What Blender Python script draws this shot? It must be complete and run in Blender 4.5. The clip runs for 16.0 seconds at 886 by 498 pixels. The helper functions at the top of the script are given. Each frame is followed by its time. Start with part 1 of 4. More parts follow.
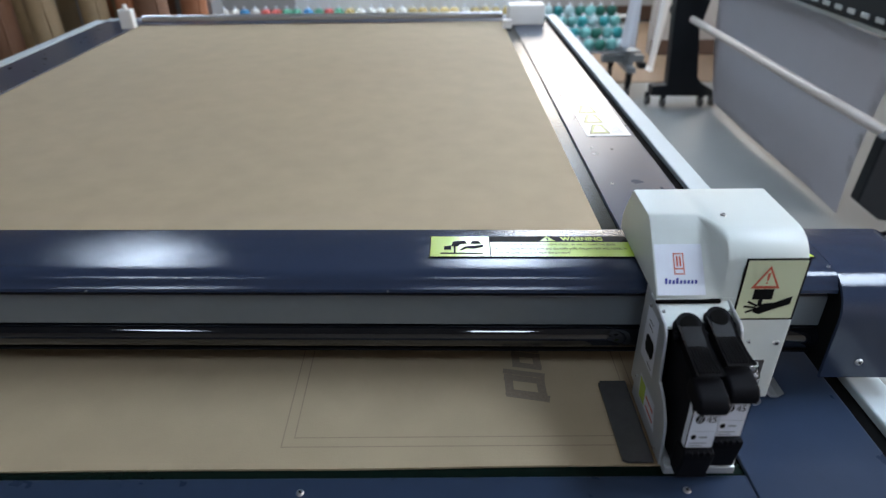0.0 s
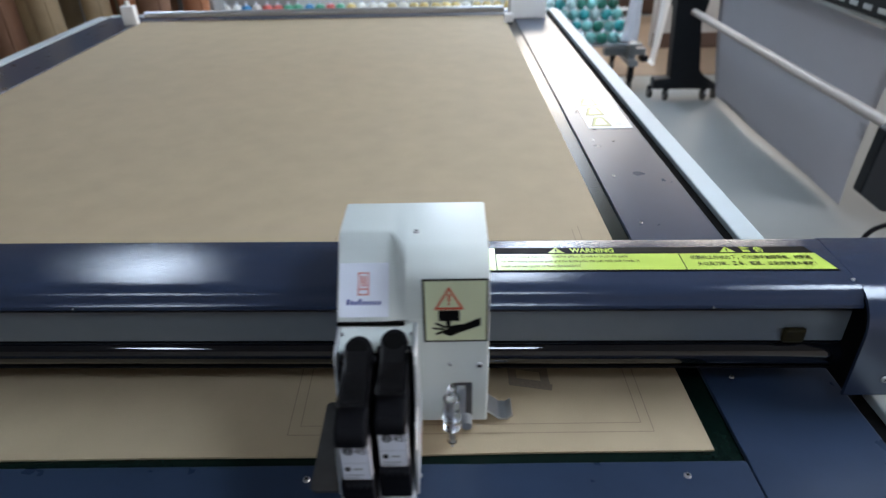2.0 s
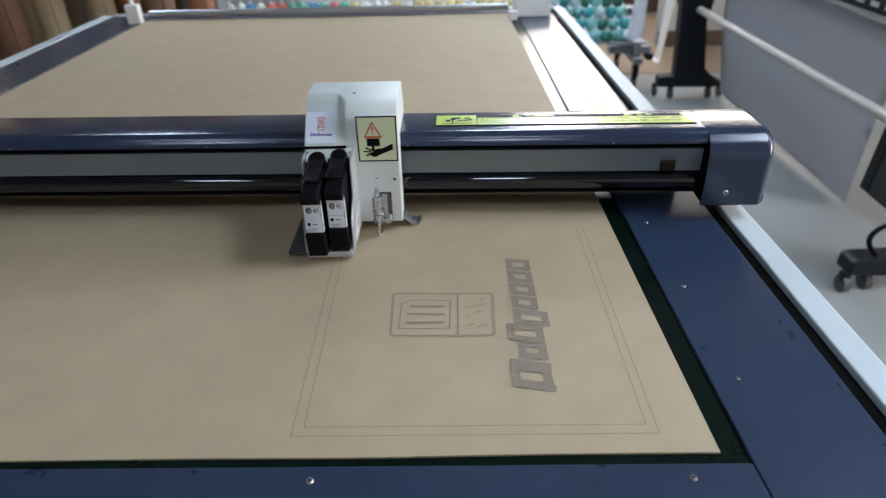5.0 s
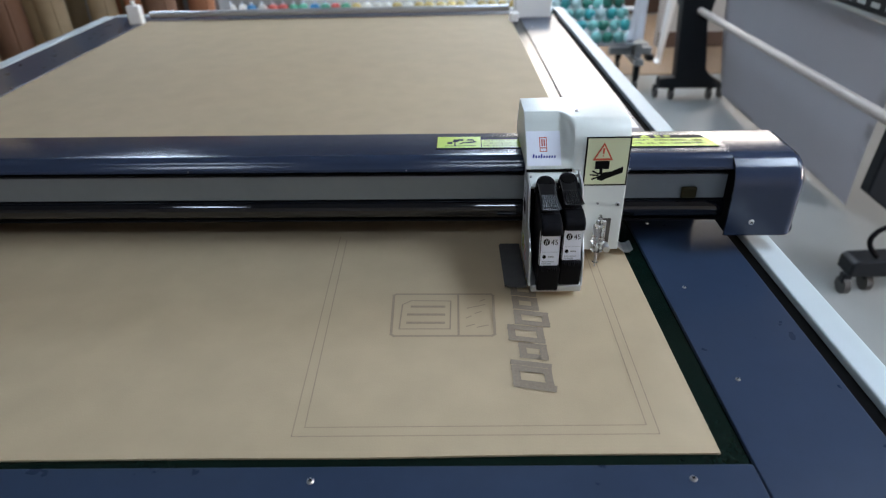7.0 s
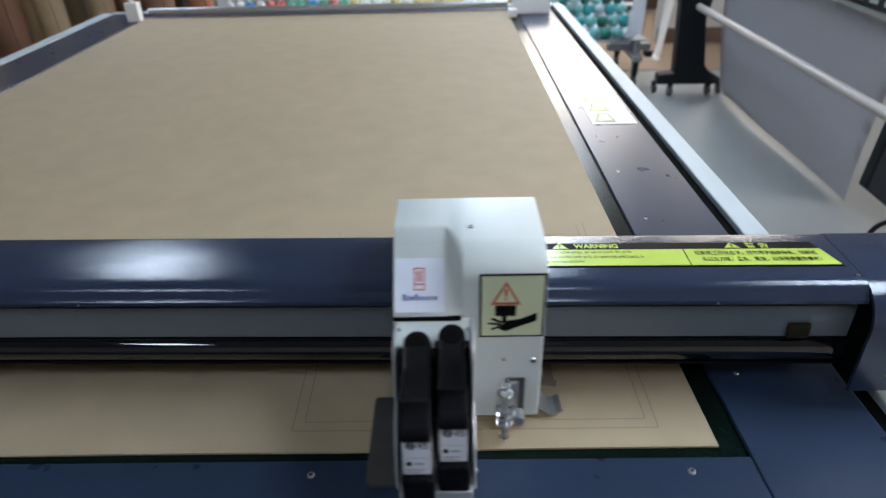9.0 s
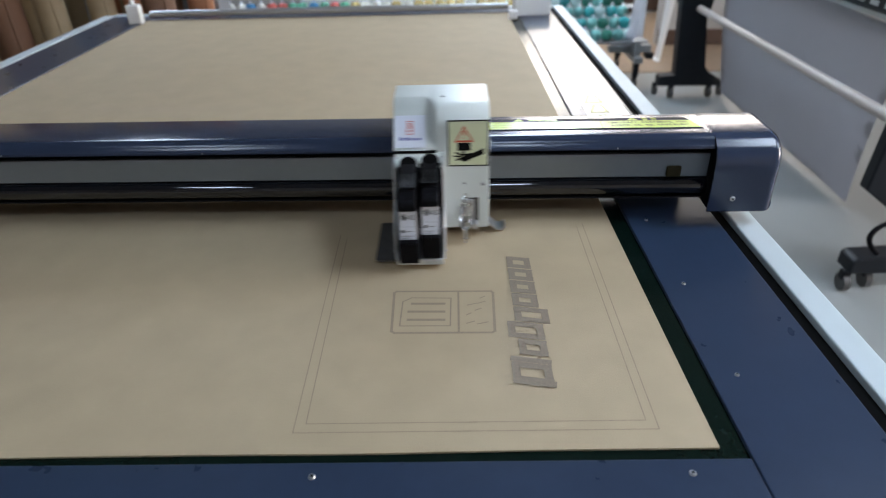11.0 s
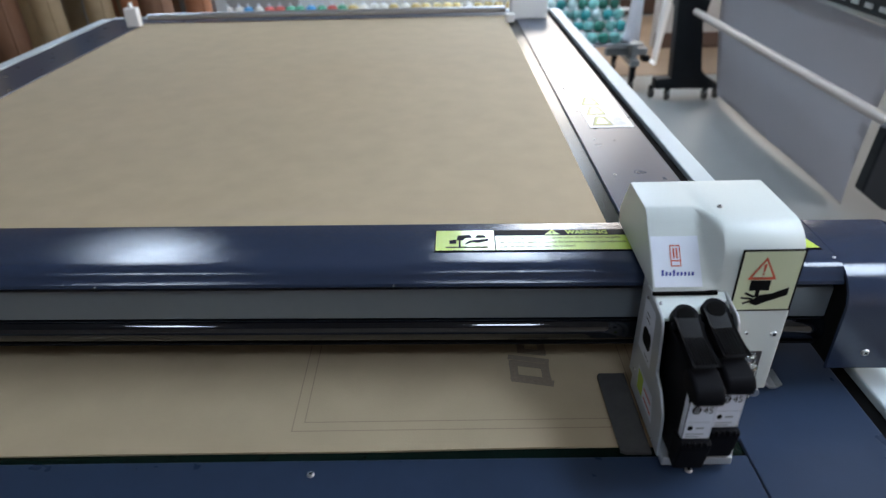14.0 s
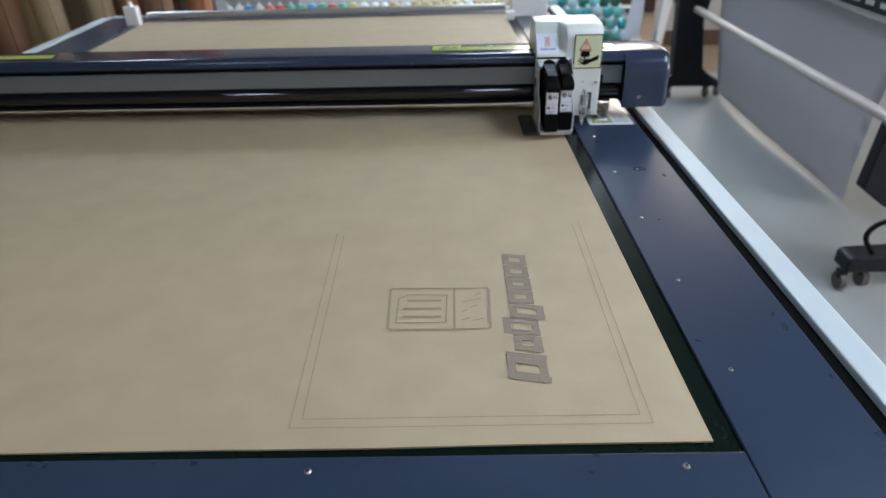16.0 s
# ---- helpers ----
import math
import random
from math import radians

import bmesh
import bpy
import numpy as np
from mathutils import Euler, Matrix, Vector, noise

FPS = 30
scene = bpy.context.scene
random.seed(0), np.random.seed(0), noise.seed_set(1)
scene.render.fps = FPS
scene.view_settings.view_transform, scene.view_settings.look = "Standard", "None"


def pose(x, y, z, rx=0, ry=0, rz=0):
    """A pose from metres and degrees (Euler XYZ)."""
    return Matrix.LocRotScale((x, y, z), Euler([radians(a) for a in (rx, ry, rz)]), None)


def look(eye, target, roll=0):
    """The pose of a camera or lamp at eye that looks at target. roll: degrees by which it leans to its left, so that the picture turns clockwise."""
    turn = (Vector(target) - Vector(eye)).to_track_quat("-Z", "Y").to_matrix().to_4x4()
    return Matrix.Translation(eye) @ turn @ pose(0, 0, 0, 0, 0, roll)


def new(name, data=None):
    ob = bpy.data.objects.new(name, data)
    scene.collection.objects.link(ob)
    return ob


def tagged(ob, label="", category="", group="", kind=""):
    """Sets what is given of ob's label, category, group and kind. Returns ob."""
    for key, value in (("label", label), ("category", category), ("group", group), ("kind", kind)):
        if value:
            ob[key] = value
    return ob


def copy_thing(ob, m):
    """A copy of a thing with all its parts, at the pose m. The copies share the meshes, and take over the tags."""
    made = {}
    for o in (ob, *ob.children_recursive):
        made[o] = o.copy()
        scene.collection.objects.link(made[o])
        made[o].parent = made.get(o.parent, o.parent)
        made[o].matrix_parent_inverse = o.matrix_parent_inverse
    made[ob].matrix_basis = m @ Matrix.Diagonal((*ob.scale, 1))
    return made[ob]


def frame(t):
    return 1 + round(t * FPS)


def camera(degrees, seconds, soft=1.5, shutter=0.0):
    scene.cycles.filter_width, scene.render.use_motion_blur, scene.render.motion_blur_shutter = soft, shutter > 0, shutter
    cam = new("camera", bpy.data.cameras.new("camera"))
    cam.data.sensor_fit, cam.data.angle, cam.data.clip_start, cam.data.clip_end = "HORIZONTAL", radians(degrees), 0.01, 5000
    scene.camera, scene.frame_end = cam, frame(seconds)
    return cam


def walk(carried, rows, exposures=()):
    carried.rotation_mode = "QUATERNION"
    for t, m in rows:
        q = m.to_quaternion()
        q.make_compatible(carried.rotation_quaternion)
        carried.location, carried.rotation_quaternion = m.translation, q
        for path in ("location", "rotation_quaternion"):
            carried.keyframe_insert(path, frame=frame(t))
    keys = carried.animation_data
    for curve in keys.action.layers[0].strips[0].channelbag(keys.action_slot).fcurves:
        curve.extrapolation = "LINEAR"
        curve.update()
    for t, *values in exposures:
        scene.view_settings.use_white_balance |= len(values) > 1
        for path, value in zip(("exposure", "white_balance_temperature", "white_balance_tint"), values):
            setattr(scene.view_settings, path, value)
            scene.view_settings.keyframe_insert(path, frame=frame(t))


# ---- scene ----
cam = camera(70.1, 16.0, soft=1.1, shutter=0.3)
cam.data.dof.use_dof, cam.data.dof.focus_distance, cam.data.dof.aperture_fstop = True, 0.86, 4.2
walk(cam, [
    (0.0, look((-0.0009, 0.0190, 1.3701), (-0.0073, 0.8783, 0.8586), -0.74)),
    (0.5, look((-0.0009, 0.0148, 1.3701), (-0.0067, 0.8729, 0.8566), -0.83)),
    (1.0, look((-0.0008, 0.0126, 1.3700), (-0.0076, 0.8699, 0.8552), -0.80)),
    (1.5, look((-0.0008, 0.0114, 1.3698), (-0.0094, 0.8675, 0.8531), -1.05)),
    (2.0, look((-0.0008, 0.0090, 1.3697), (-0.0118, 0.8646, 0.8521), -1.23)),
    (2.5, look((-0.0009, 0.0081, 1.3698), (-0.0134, 0.8627, 0.8506), -1.33)),
    (3.0, look((-0.0009, 0.0075, 1.3697), (-0.0166, 0.8616, 0.8498), -1.41)),
    (3.5, look((-0.0009, 0.0085, 1.3696), (-0.0180, 0.8623, 0.8493), -1.46)),
    (4.0, look((-0.0008, 0.0099, 1.3696), (-0.0181, 0.8637, 0.8494), -1.48)),
    (6.5, look((-0.0006, 0.0174, 1.3697), (-0.0184, 0.8721, 0.8508), -1.34)),
    (7.0, look((-0.0007, 0.0127, 1.3697), (-0.0191, 0.8676, 0.8511), -1.39)),
    (7.5, look((-0.0008, 0.0064, 1.3696), (-0.0201, 0.8610, 0.8508), -1.53)),
    (8.0, look((-0.0008, 0.0040, 1.3696), (-0.0182, 0.8581, 0.8498), -1.49)),
    (8.5, look((-0.0008, 0.0074, 1.3695), (-0.0175, 0.8606, 0.8482), -1.51)),
    (9.0, look((-0.0007, 0.0093, 1.3695), (-0.0180, 0.8617, 0.8468), -1.52)),
    (11.5, look((-0.0005, 0.0084, 1.3697), (-0.0192, 0.8634, 0.8515), -1.59)),
    (12.0, look((-0.0006, 0.0071, 1.3696), (-0.0187, 0.8635, 0.8535), -1.53)),
    (12.5, look((-0.0006, 0.0068, 1.3694), (-0.0176, 0.8635, 0.8538), -1.48)),
    (13.0, look((-0.0008, 0.0047, 1.3696), (-0.0173, 0.8621, 0.8553), -1.43)),
    (13.5, look((-0.0007, 0.0016, 1.3695), (-0.0165, 0.8589, 0.8549), -1.43)),
    (14.0, look((-0.0007, 0.0017, 1.3695), (-0.0153, 0.8580, 0.8532), -1.52)),
    (14.5, look((-0.0006, 0.0009, 1.3695), (-0.0153, 0.8570, 0.8528), -1.54)),
    (15.0, look((-0.0005, -0.0012, 1.3694), (-0.0154, 0.8546, 0.8523), -1.54)),
    (15.5, look((-0.0003, -0.0019, 1.3696), (-0.0152, 0.8534, 0.8517), -1.47)),
    (16.0, look((0.0040, 0.0020, 1.3660), (-0.0130, 0.8575, 0.8480), -1.70)),
])

# ---- world and light ----
world = bpy.data.worlds.new("sky")
scene.world = world
world.use_nodes = True
wn = world.node_tree.nodes
sky = wn.new("ShaderNodeTexSky")
sky.sky_type, sky.sun_disc = "NISHITA", False
sky.sun_elevation, sky.sun_rotation = radians(38), radians(20)
world.node_tree.links.new(sky.outputs[0], wn["Background"].inputs[0])
wn["Background"].inputs[1].default_value = 0.1

sun = new("sun", bpy.data.lights.new("sun", "SUN"))
sun.data.energy, sun.data.angle, sun.data.color = 1.2, radians(12), (1.0, 0.95, 0.88)
sun.matrix_world = look((2, 8, 6), (0.4, 2.0, 0.0))

scene.view_settings.exposure = 0.13
LAMP_STRENGTH = 16.0
WINDOW_POWER = 42.0
SIDE_POWER = 150.0


# ---- materials ----
def material(name, color, rough=0.5, metal=0.0, scale=40.0, vary=0.12, bump=0.0, fine=400.0, coat=0.0, stain=0.0, island=0.0, spec=0.5):
    m = bpy.data.materials.new(name)
    m.use_nodes = True
    nt = m.node_tree
    n, ln = nt.nodes, nt.links
    p = n["Principled BSDF"]
    p.inputs["Metallic"].default_value = metal
    p.inputs["Specular IOR Level"].default_value = spec
    p.inputs["Coat Weight"].default_value = coat
    p.inputs["Coat Roughness"].default_value = 0.08
    tc = n.new("ShaderNodeTexCoord")
    a, b = n.new("ShaderNodeTexNoise"), n.new("ShaderNodeTexNoise")
    a.inputs["Scale"].default_value, b.inputs["Scale"].default_value = scale, fine
    a.inputs["Detail"].default_value = 5
    for t in (a, b):
        ln.new(tc.outputs["Object"], t.inputs["Vector"])
    mix = n.new("ShaderNodeMix")
    mix.data_type = "RGBA"
    mix.inputs[6].default_value = (*[c * (1 - vary) for c in color], 1)
    mix.inputs[7].default_value = (*[min(1, c * (1 + vary)) for c in color], 1)
    ln.new(a.outputs[0], mix.inputs[0])
    top = mix
    if stain:
        s = n.new("ShaderNodeTexNoise")
        s.inputs["Scale"].default_value, s.inputs["Detail"].default_value = scale * 0.12, 3
        ln.new(tc.outputs["Object"], s.inputs["Vector"])
        mul = n.new("ShaderNodeMix")
        mul.data_type, mul.blend_type = "RGBA", "MULTIPLY"
        mul.inputs[7].default_value = (1 - stain, 1 - stain, 1 - stain * 0.9, 1)
        ln.new(s.outputs[0], mul.inputs[0])
        ln.new(mix.outputs[2], mul.inputs[6])
        top = mul
    if island:
        oi, hv = n.new("ShaderNodeObjectInfo"), n.new("ShaderNodeHueSaturation")
        mr = n.new("ShaderNodeMapRange")
        mr.inputs[3].default_value, mr.inputs[4].default_value = 1 - island, 1 + island
        ln.new(oi.outputs["Random"], mr.inputs[0])
        ln.new(mr.outputs[0], hv.inputs["Value"])
        ln.new(top.outputs[2], hv.inputs["Color"])
        ln.new(hv.outputs[0], p.inputs["Base Color"])
    else:
        ln.new(top.outputs[2], p.inputs["Base Color"])
    rr = n.new("ShaderNodeMapRange")
    rr.inputs[3].default_value, rr.inputs[4].default_value = max(0.02, rough * 0.94), min(1, rough * 1.06)
    ln.new(a.outputs[0], rr.inputs[0])
    ln.new(rr.outputs[0], p.inputs["Roughness"])
    if bump:
        bp = n.new("ShaderNodeBump")
        bp.inputs["Strength"].default_value, bp.inputs["Distance"].default_value = bump, 0.001
        ln.new(b.outputs[0], bp.inputs["Height"])
        ln.new(bp.outputs[0], p.inputs["Normal"])
    return m


def glowing(name, color, strength):
    m = bpy.data.materials.new(name)
    m.use_nodes = True
    p = m.node_tree.nodes["Principled BSDF"]
    p.inputs["Base Color"].default_value = (*color, 1)
    p.inputs["Emission Color"].default_value = (*color, 1)
    p.inputs["Emission Strength"].default_value = strength
    return m


def clear(name, color=(1, 1, 1), rough=0.05):
    m = bpy.data.materials.new(name)
    m.use_nodes = True
    p = m.node_tree.nodes["Principled BSDF"]
    p.inputs["Base Color"].default_value = (*color, 1)
    p.inputs["Transmission Weight"].default_value = 1.0
    p.inputs["Roughness"].default_value = rough
    p.inputs["IOR"].default_value = 1.46
    return m


BLUE = material("blue_powder_coat", (0.027, 0.044, 0.082), 0.28, 0, 30, 0.14, 0.0, 1500, 0.05, 0.26, spec=0.32)
BEAMBLUE = material("blue_beam_paint", (0.027, 0.039, 0.072), 0.07, 0, 30, 0.08, 0.20, 560, 0.05)
PAPER = material("kraft_paper", (0.478, 0.374, 0.236), 0.72, 0, 14, 0.12, 0.25, 700, 0, 0.13)
MAT = material("green_cutting_mat", (0.004, 0.0115, 0.0085), 0.20, 0, 50, 0.25, 0.03, 300, 0.0, 0.3, spec=0.17)
CREAM = material("cream_paint", (0.66, 0.70, 0.665), 0.38, 0, 25, 0.03, 0.06, 700, 0.06)
RAILWHITE = material("pale_rail_paint", (0.52, 0.585, 0.60), 0.48, 0, 20, 0.05, 0.06, 700, 0.0, 0.10)
POSTWHITE = material("white_post_paint", (0.82, 0.82, 0.80), 0.4, 0, 30, 0.03, 0.05)
ALU = material("grey_aluminium", (0.20, 0.225, 0.25), 0.36, 0.35, 60, 0.06, 0.08, 900)
STEEL = material("bright_steel", (0.50, 0.51, 0.52), 0.30, 0.75, 80, 0.08, 0.05)
DARKSTEEL = material("dark_steel", (0.12, 0.115, 0.11), 0.22, 0.35, 60, 0.3, 0.1, 500, 0, 0.3)
HOLDER = material("silver_paint", (0.52, 0.54, 0.55), 0.33, 0.45, 50, 0.06, 0.05)
BLACK = material("black_plastic", (0.007, 0.007, 0.0085), 0.50, 0, 80, 0.2, 0.1, 900, spec=0.045)
LATCHBLACK = material("black_latch_plastic", (0.008, 0.008, 0.009), 0.30, 0, 80, 0.2, 0.1, 900, spec=0.22)
BLACKTUBE = material("black_gloss_tube", (0.005, 0.006, 0.009), 0.05, 0, 40, 0.1, 0.02, 300, 0.0, spec=0.75)
# near-black colour that paints the shade inside channels, slots and recesses
SHADOWGAP = material("recess_shade", (0.005, 0.005, 0.005), 0.8, 0, 40, 0.2, spec=0.03)
YELLOW = material("lime_sticker", (0.62, 0.78, 0.13), 0.22, 0, 60, 0.03, 0.15, 900, 0.6)
PALEGREEN = material("pale_green_sticker", (0.66, 0.70, 0.46), 0.4, 0, 60, 0.03)
INKBLACK = material("black_print", (0.004, 0.004, 0.004), 0.5, 0, 60, 0.1, spec=0.08)
INKRED = material("red_print", (0.60, 0.10, 0.05), 0.4, 0, 60, 0.1)
INKBLUE = material("blue_print", (0.03, 0.04, 0.28), 0.4, 0, 60, 0.1)
WHITELABEL = material("white_label", (0.74, 0.77, 0.84), 0.4, 0, 60, 0.03)
PRINT = material("grey_print_on_kraft", (0.255, 0.205, 0.150), 0.8, 0, 300, 0.25, 0.2, 700)
PRINTFAINT = material("faint_print_on_kraft", (0.31, 0.24, 0.165), 0.8, 0, 300, 0.2, 0.2, 700)
PENCIL = material("pen_line_on_kraft", (0.27, 0.20, 0.14), 0.8, 0, 200, 0.3)
PAPERLABEL = material("white_instruction_label", (0.72, 0.76, 0.78), 0.30, 0, 60, 0.03, 0, 500, 0.3)
OLIVE = material("olive_picture_print", (0.17, 0.18, 0.08), 0.4, 0, 150, 0.3)
LIMEPRINT = material("pale_olive_print", (0.40, 0.43, 0.18), 0.4, 0, 150, 0.2)
AMBER = material("dark_amber_rubber", (0.022, 0.018, 0.006), 0.45, spec=0.2)
CLEAR = clear("clear_acrylic", (0.97, 0.98, 0.98), 0.03)
FLOOR = material("polished_grey_floor", (0.25, 0.26, 0.25), 0.45, 0, 3.0, 0.10, 0.02, 60, 0.0, 0.12)
WALL = material("cream_wall_paint", (0.44, 0.42, 0.39), 0.7, 0, 6, 0.05, 0.15, 200, 0, 0.06)
SKIRT = material("brown_skirting_wood", (0.075, 0.040, 0.026), 0.45, 0, 20, 0.2, 0.1, 120)
WOODFLOOR = material("brown_floor_board", (0.28, 0.19, 0.12), 0.4, 0, 8, 0.2, 0.1, 120)
CEIL = material("grey_ceiling", (0.22, 0.22, 0.22), 0.8, 0, 5, 0.03)
GREYSHEET = material("grey_hanging_paper", (0.40, 0.42, 0.46), 0.55, 0, 5, 0.05, 0.08, 200, 0, 0.08)
BARTUBE = material("beige_roll_tube", (0.46, 0.41, 0.37), 0.45, 0, 30, 0.08, 0.05)
STAND = material("black_stand_paint", (0.011, 0.013, 0.016), 0.40, 0, 30, 0.15, 0.1, spec=0.2)
RUBBER = material("grey_castor_rubber", (0.06, 0.06, 0.06), 0.5, 0, 60, 0.2)
WHITECLOTH = material("white_cloth", (0.74, 0.77, 0.83), 0.8, 0, 12, 0.06, 0.3, 200)
RACKGREY = material("grey_rack_steel", (0.30, 0.32, 0.33), 0.4, 0.3, 30, 0.1, 0.1)
LAMPGLOW = glowing("lamp_diffuser", (0.80, 0.965, 1.19), LAMP_STRENGTH)
TEAL = [material("teal_thread", c, 0.28, 0, 200, 0.2, 0.4, 900, 0, 0, 0.35) for c in
        ((0.03, 0.26, 0.27), (0.02, 0.15, 0.11), (0.16, 0.40, 0.38), (0.45, 0.58, 0.58))]
MIXED = [material("coloured_thread", c, 0.5, 0, 200, 0.15, 0.4, 900, 0, 0, 0.2) for c in
         ((0.05, 0.22, 0.42), (0.10, 0.35, 0.22), (0.55, 0.12, 0.10), (0.70, 0.68, 0.62), (0.62, 0.48, 0.20))]
ROLLS = [material("fabric_roll_cloth", c, 0.7, 0, 18, 0.12, 0.3, 150, 0, 0.15) for c in
         ((0.46, 0.35, 0.20), (0.24, 0.13, 0.08), (0.40, 0.31, 0.19), (0.30, 0.33, 0.37), (0.42, 0.18, 0.09), (0.32, 0.30, 0.18))]

# ---- building helpers ----
BASES = {}


def thing(name, base, label, category, group="", kind=""):
    e = new(name)
    e.empty_display_size = 0.05
    e.location = base
    BASES[e.name] = Vector(base)
    return tagged(e, label, category, group, kind)


def root_base(ob):
    while ob.parent:
        ob = ob.parent
    return BASES.get(ob.name, Vector((0, 0, 0)))


def part(name, bm, mat, parent=None, label=""):
    """Links a bmesh, written in place coordinates, as one mesh under its thing."""
    me = bpy.data.meshes.new(name)
    bmesh.ops.recalc_face_normals(bm, faces=bm.faces)
    if parent:
        bmesh.ops.translate(bm, verts=bm.verts, vec=-root_base(parent))
    bm.to_mesh(me)
    bm.free()
    me.materials.append(mat)
    ob = new(name, me)
    if parent:
        ob.parent = parent
    return tagged(ob, label)


def smooth(ob, angle=35):
    for f in ob.data.polygons:
        f.use_smooth = True
    bm = bmesh.new()
    bm.from_mesh(ob.data)
    for e in bm.edges:
        e.smooth = len(e.link_faces) == 2 and e.calc_face_angle(0) < radians(angle)
    bm.to_mesh(ob.data)
    bm.free()
    return ob


def bevelled(bm, r, seg=2, keep=None):
    if r > 0:
        es = [e for e in bm.edges if (keep is None or keep(e)) and len(e.link_faces) == 2 and e.calc_face_angle(0) > 0.4]
        bmesh.ops.bevel(bm, geom=es, offset=r, segments=seg, profile=0.5, affect="EDGES", clamp_overlap=True)
    return bm


def box(x0, x1, y0, y1, z0, z1, r=0.0, seg=2, taper=0.0):
    """A box; taper moves x by that much for each metre of y."""
    bm = bmesh.new()
    bmesh.ops.create_cube(bm, size=1)
    for v in bm.verts:
        y = y1 if v.co.y > 0 else y0
        v.co = ((x1 if v.co.x > 0 else x0) + taper * (y - 0.45), y, z1 if v.co.z > 0 else z0)
    return bevelled(bm, r, seg)


def slab(near, far, y0, y1, z0, z1, r=0.0):
    """A plate between the lines that run from near (x0, x1) at y0 to far (x0, x1) at y1."""
    return prism([(near[0], y0), (near[1], y0), (far[1], y1), (far[0], y1)], z0, z1, r, 2, axis="z")


def prism(profile, x0, x1, r=0.0, seg=2, axis="x"):
    """A profile of (y, z) drawn out from x0 to x1 (axis x), or of (x, z) along y, or of (x, y) along z."""
    bm = bmesh.new()
    put = {"x": lambda a, b, c: (c, a, b), "y": lambda a, b, c: (a, c, b), "z": lambda a, b, c: (a, b, c)}[axis]
    lo = [bm.verts.new(put(a, b, x0)) for a, b in profile]
    hi = [bm.verts.new(put(a, b, x1)) for a, b in profile]
    n = len(profile)
    bm.faces.new(lo)
    bm.faces.new(hi[::-1])
    for i in range(n):
        bm.faces.new((lo[i], hi[i], hi[(i + 1) % n], lo[(i + 1) % n]))
    bmesh.ops.recalc_face_normals(bm, faces=bm.faces)
    return bevelled(bm, r, seg)


def rod(p0, p1, r0, r1=None, n=20, cap=True):
    p0, p1 = Vector(p0), Vector(p1)
    bm = bmesh.new()
    d = p1 - p0
    m = Matrix.Translation((p0 + p1) / 2) @ d.to_track_quat("Z", "Y").to_matrix().to_4x4()
    bmesh.ops.create_cone(bm, cap_ends=cap, segments=n, radius1=r0, radius2=r0 if r1 is None else r1, depth=d.length, matrix=m)
    return bm


def joined(*bms):
    out = bms[0]
    for b in bms[1:]:
        me = bpy.data.meshes.new("joint")
        b.to_mesh(me)
        b.free()
        out.from_mesh(me)
        bpy.data.meshes.remove(me)
    return out


def arc(cx, cz, r, a0, a1, n=6):
    return [(cx + r * math.cos(radians(a0 + (a1 - a0) * i / n)), cz + r * math.sin(radians(a0 + (a1 - a0) * i / n))) for i in range(n + 1)]


def outline(points, width, z, closed=True):
    """A flat band of that width along points (x, y), lying at height z."""
    bm = bmesh.new()
    n = len(points)
    for i in range(n if closed else n - 1):
        outline.count = (outline.count + 1) % 40
        h = 0.0001 + 0.000008 * outline.count
        a, b = Vector(points[i]), Vector(points[(i + 1) % n])
        d = (b - a).normalized() * width / 2
        s = Vector((-d.y, d.x))
        vs = [bm.verts.new((*q, z + h)) for q in (a - d - s, b + d - s, b + d + s, a - d + s)]
        bm.faces.new(vs)
    return bm


outline.count = 0


def flat_on(place, quads):
    """Polygons (u, v) laid on a plane by place(u, v) -> (x, y, z)."""
    bm = bmesh.new()
    for q in quads:
        bm.faces.new([bm.verts.new(place(u, v)) for u, v in q])
    return bm


def rect(u0, v0, u1, v1):
    return [(u0, v0), (u1, v0), (u1, v1), (u0, v1)]


def ring(u0, v0, u1, v1, w):
    return [rect(u0, v0, u1, v0 + w), rect(u0, v1 - w, u1, v1), rect(u0, v0 + w, u0 + w, v1 - w), rect(u1 - w, v0 + w, u1, v1 - w)]


def lettering(text, size, place, mat, name, parent, stretch=1.0, bold=0.0):
    """Readable writing as a flat mesh, laid by place(u, v)."""
    cu = bpy.data.curves.new("writing", "FONT")
    cu.body, cu.size, cu.resolution_u, cu.offset = text, size, 3, bold
    tmp = bpy.data.objects.new("writing", cu)
    scene.collection.objects.link(tmp)
    bpy.context.view_layer.update()
    me = bpy.data.meshes.new_from_object(tmp.evaluated_get(bpy.context.evaluated_depsgraph_get()))
    bpy.data.objects.remove(tmp)
    bm = bmesh.new()
    bm.from_mesh(me)
    bpy.data.meshes.remove(me)
    for v in bm.verts:
        v.co = place(v.co.x * stretch, v.co.y)
    return part(name, bm, mat, parent)


def screw(x, y, z, parent, r=0.004, normal=(0, 0, 1)):
    n = Vector(normal)
    p = Vector((x, y, z))
    head = rod(p, p + n * 0.0018, r * 0.88, r * 0.66, 14)
    slot = n.orthogonal().normalized()
    s2 = n.cross(slot)
    ob = part("screw", head, STEEL, parent)
    # cross slot as near-black faces on the head, shade by colour only
    bm = bmesh.new()
    for a, b in ((slot, s2), (s2, slot)):
        q = p + n * 0.0021
        bm.faces.new([bm.verts.new(q + a * i * r * 0.5 + b * j * r * 0.15) for i, j in ((-1, -1), (1, -1), (1, 1), (-1, 1))])
    part("screw_cross", bm, SHADOWGAP, ob)
    return ob


Z0 = 0.85       # height of the bed's top
LEAN = -0.0195  # the bed's long side runs this much off square


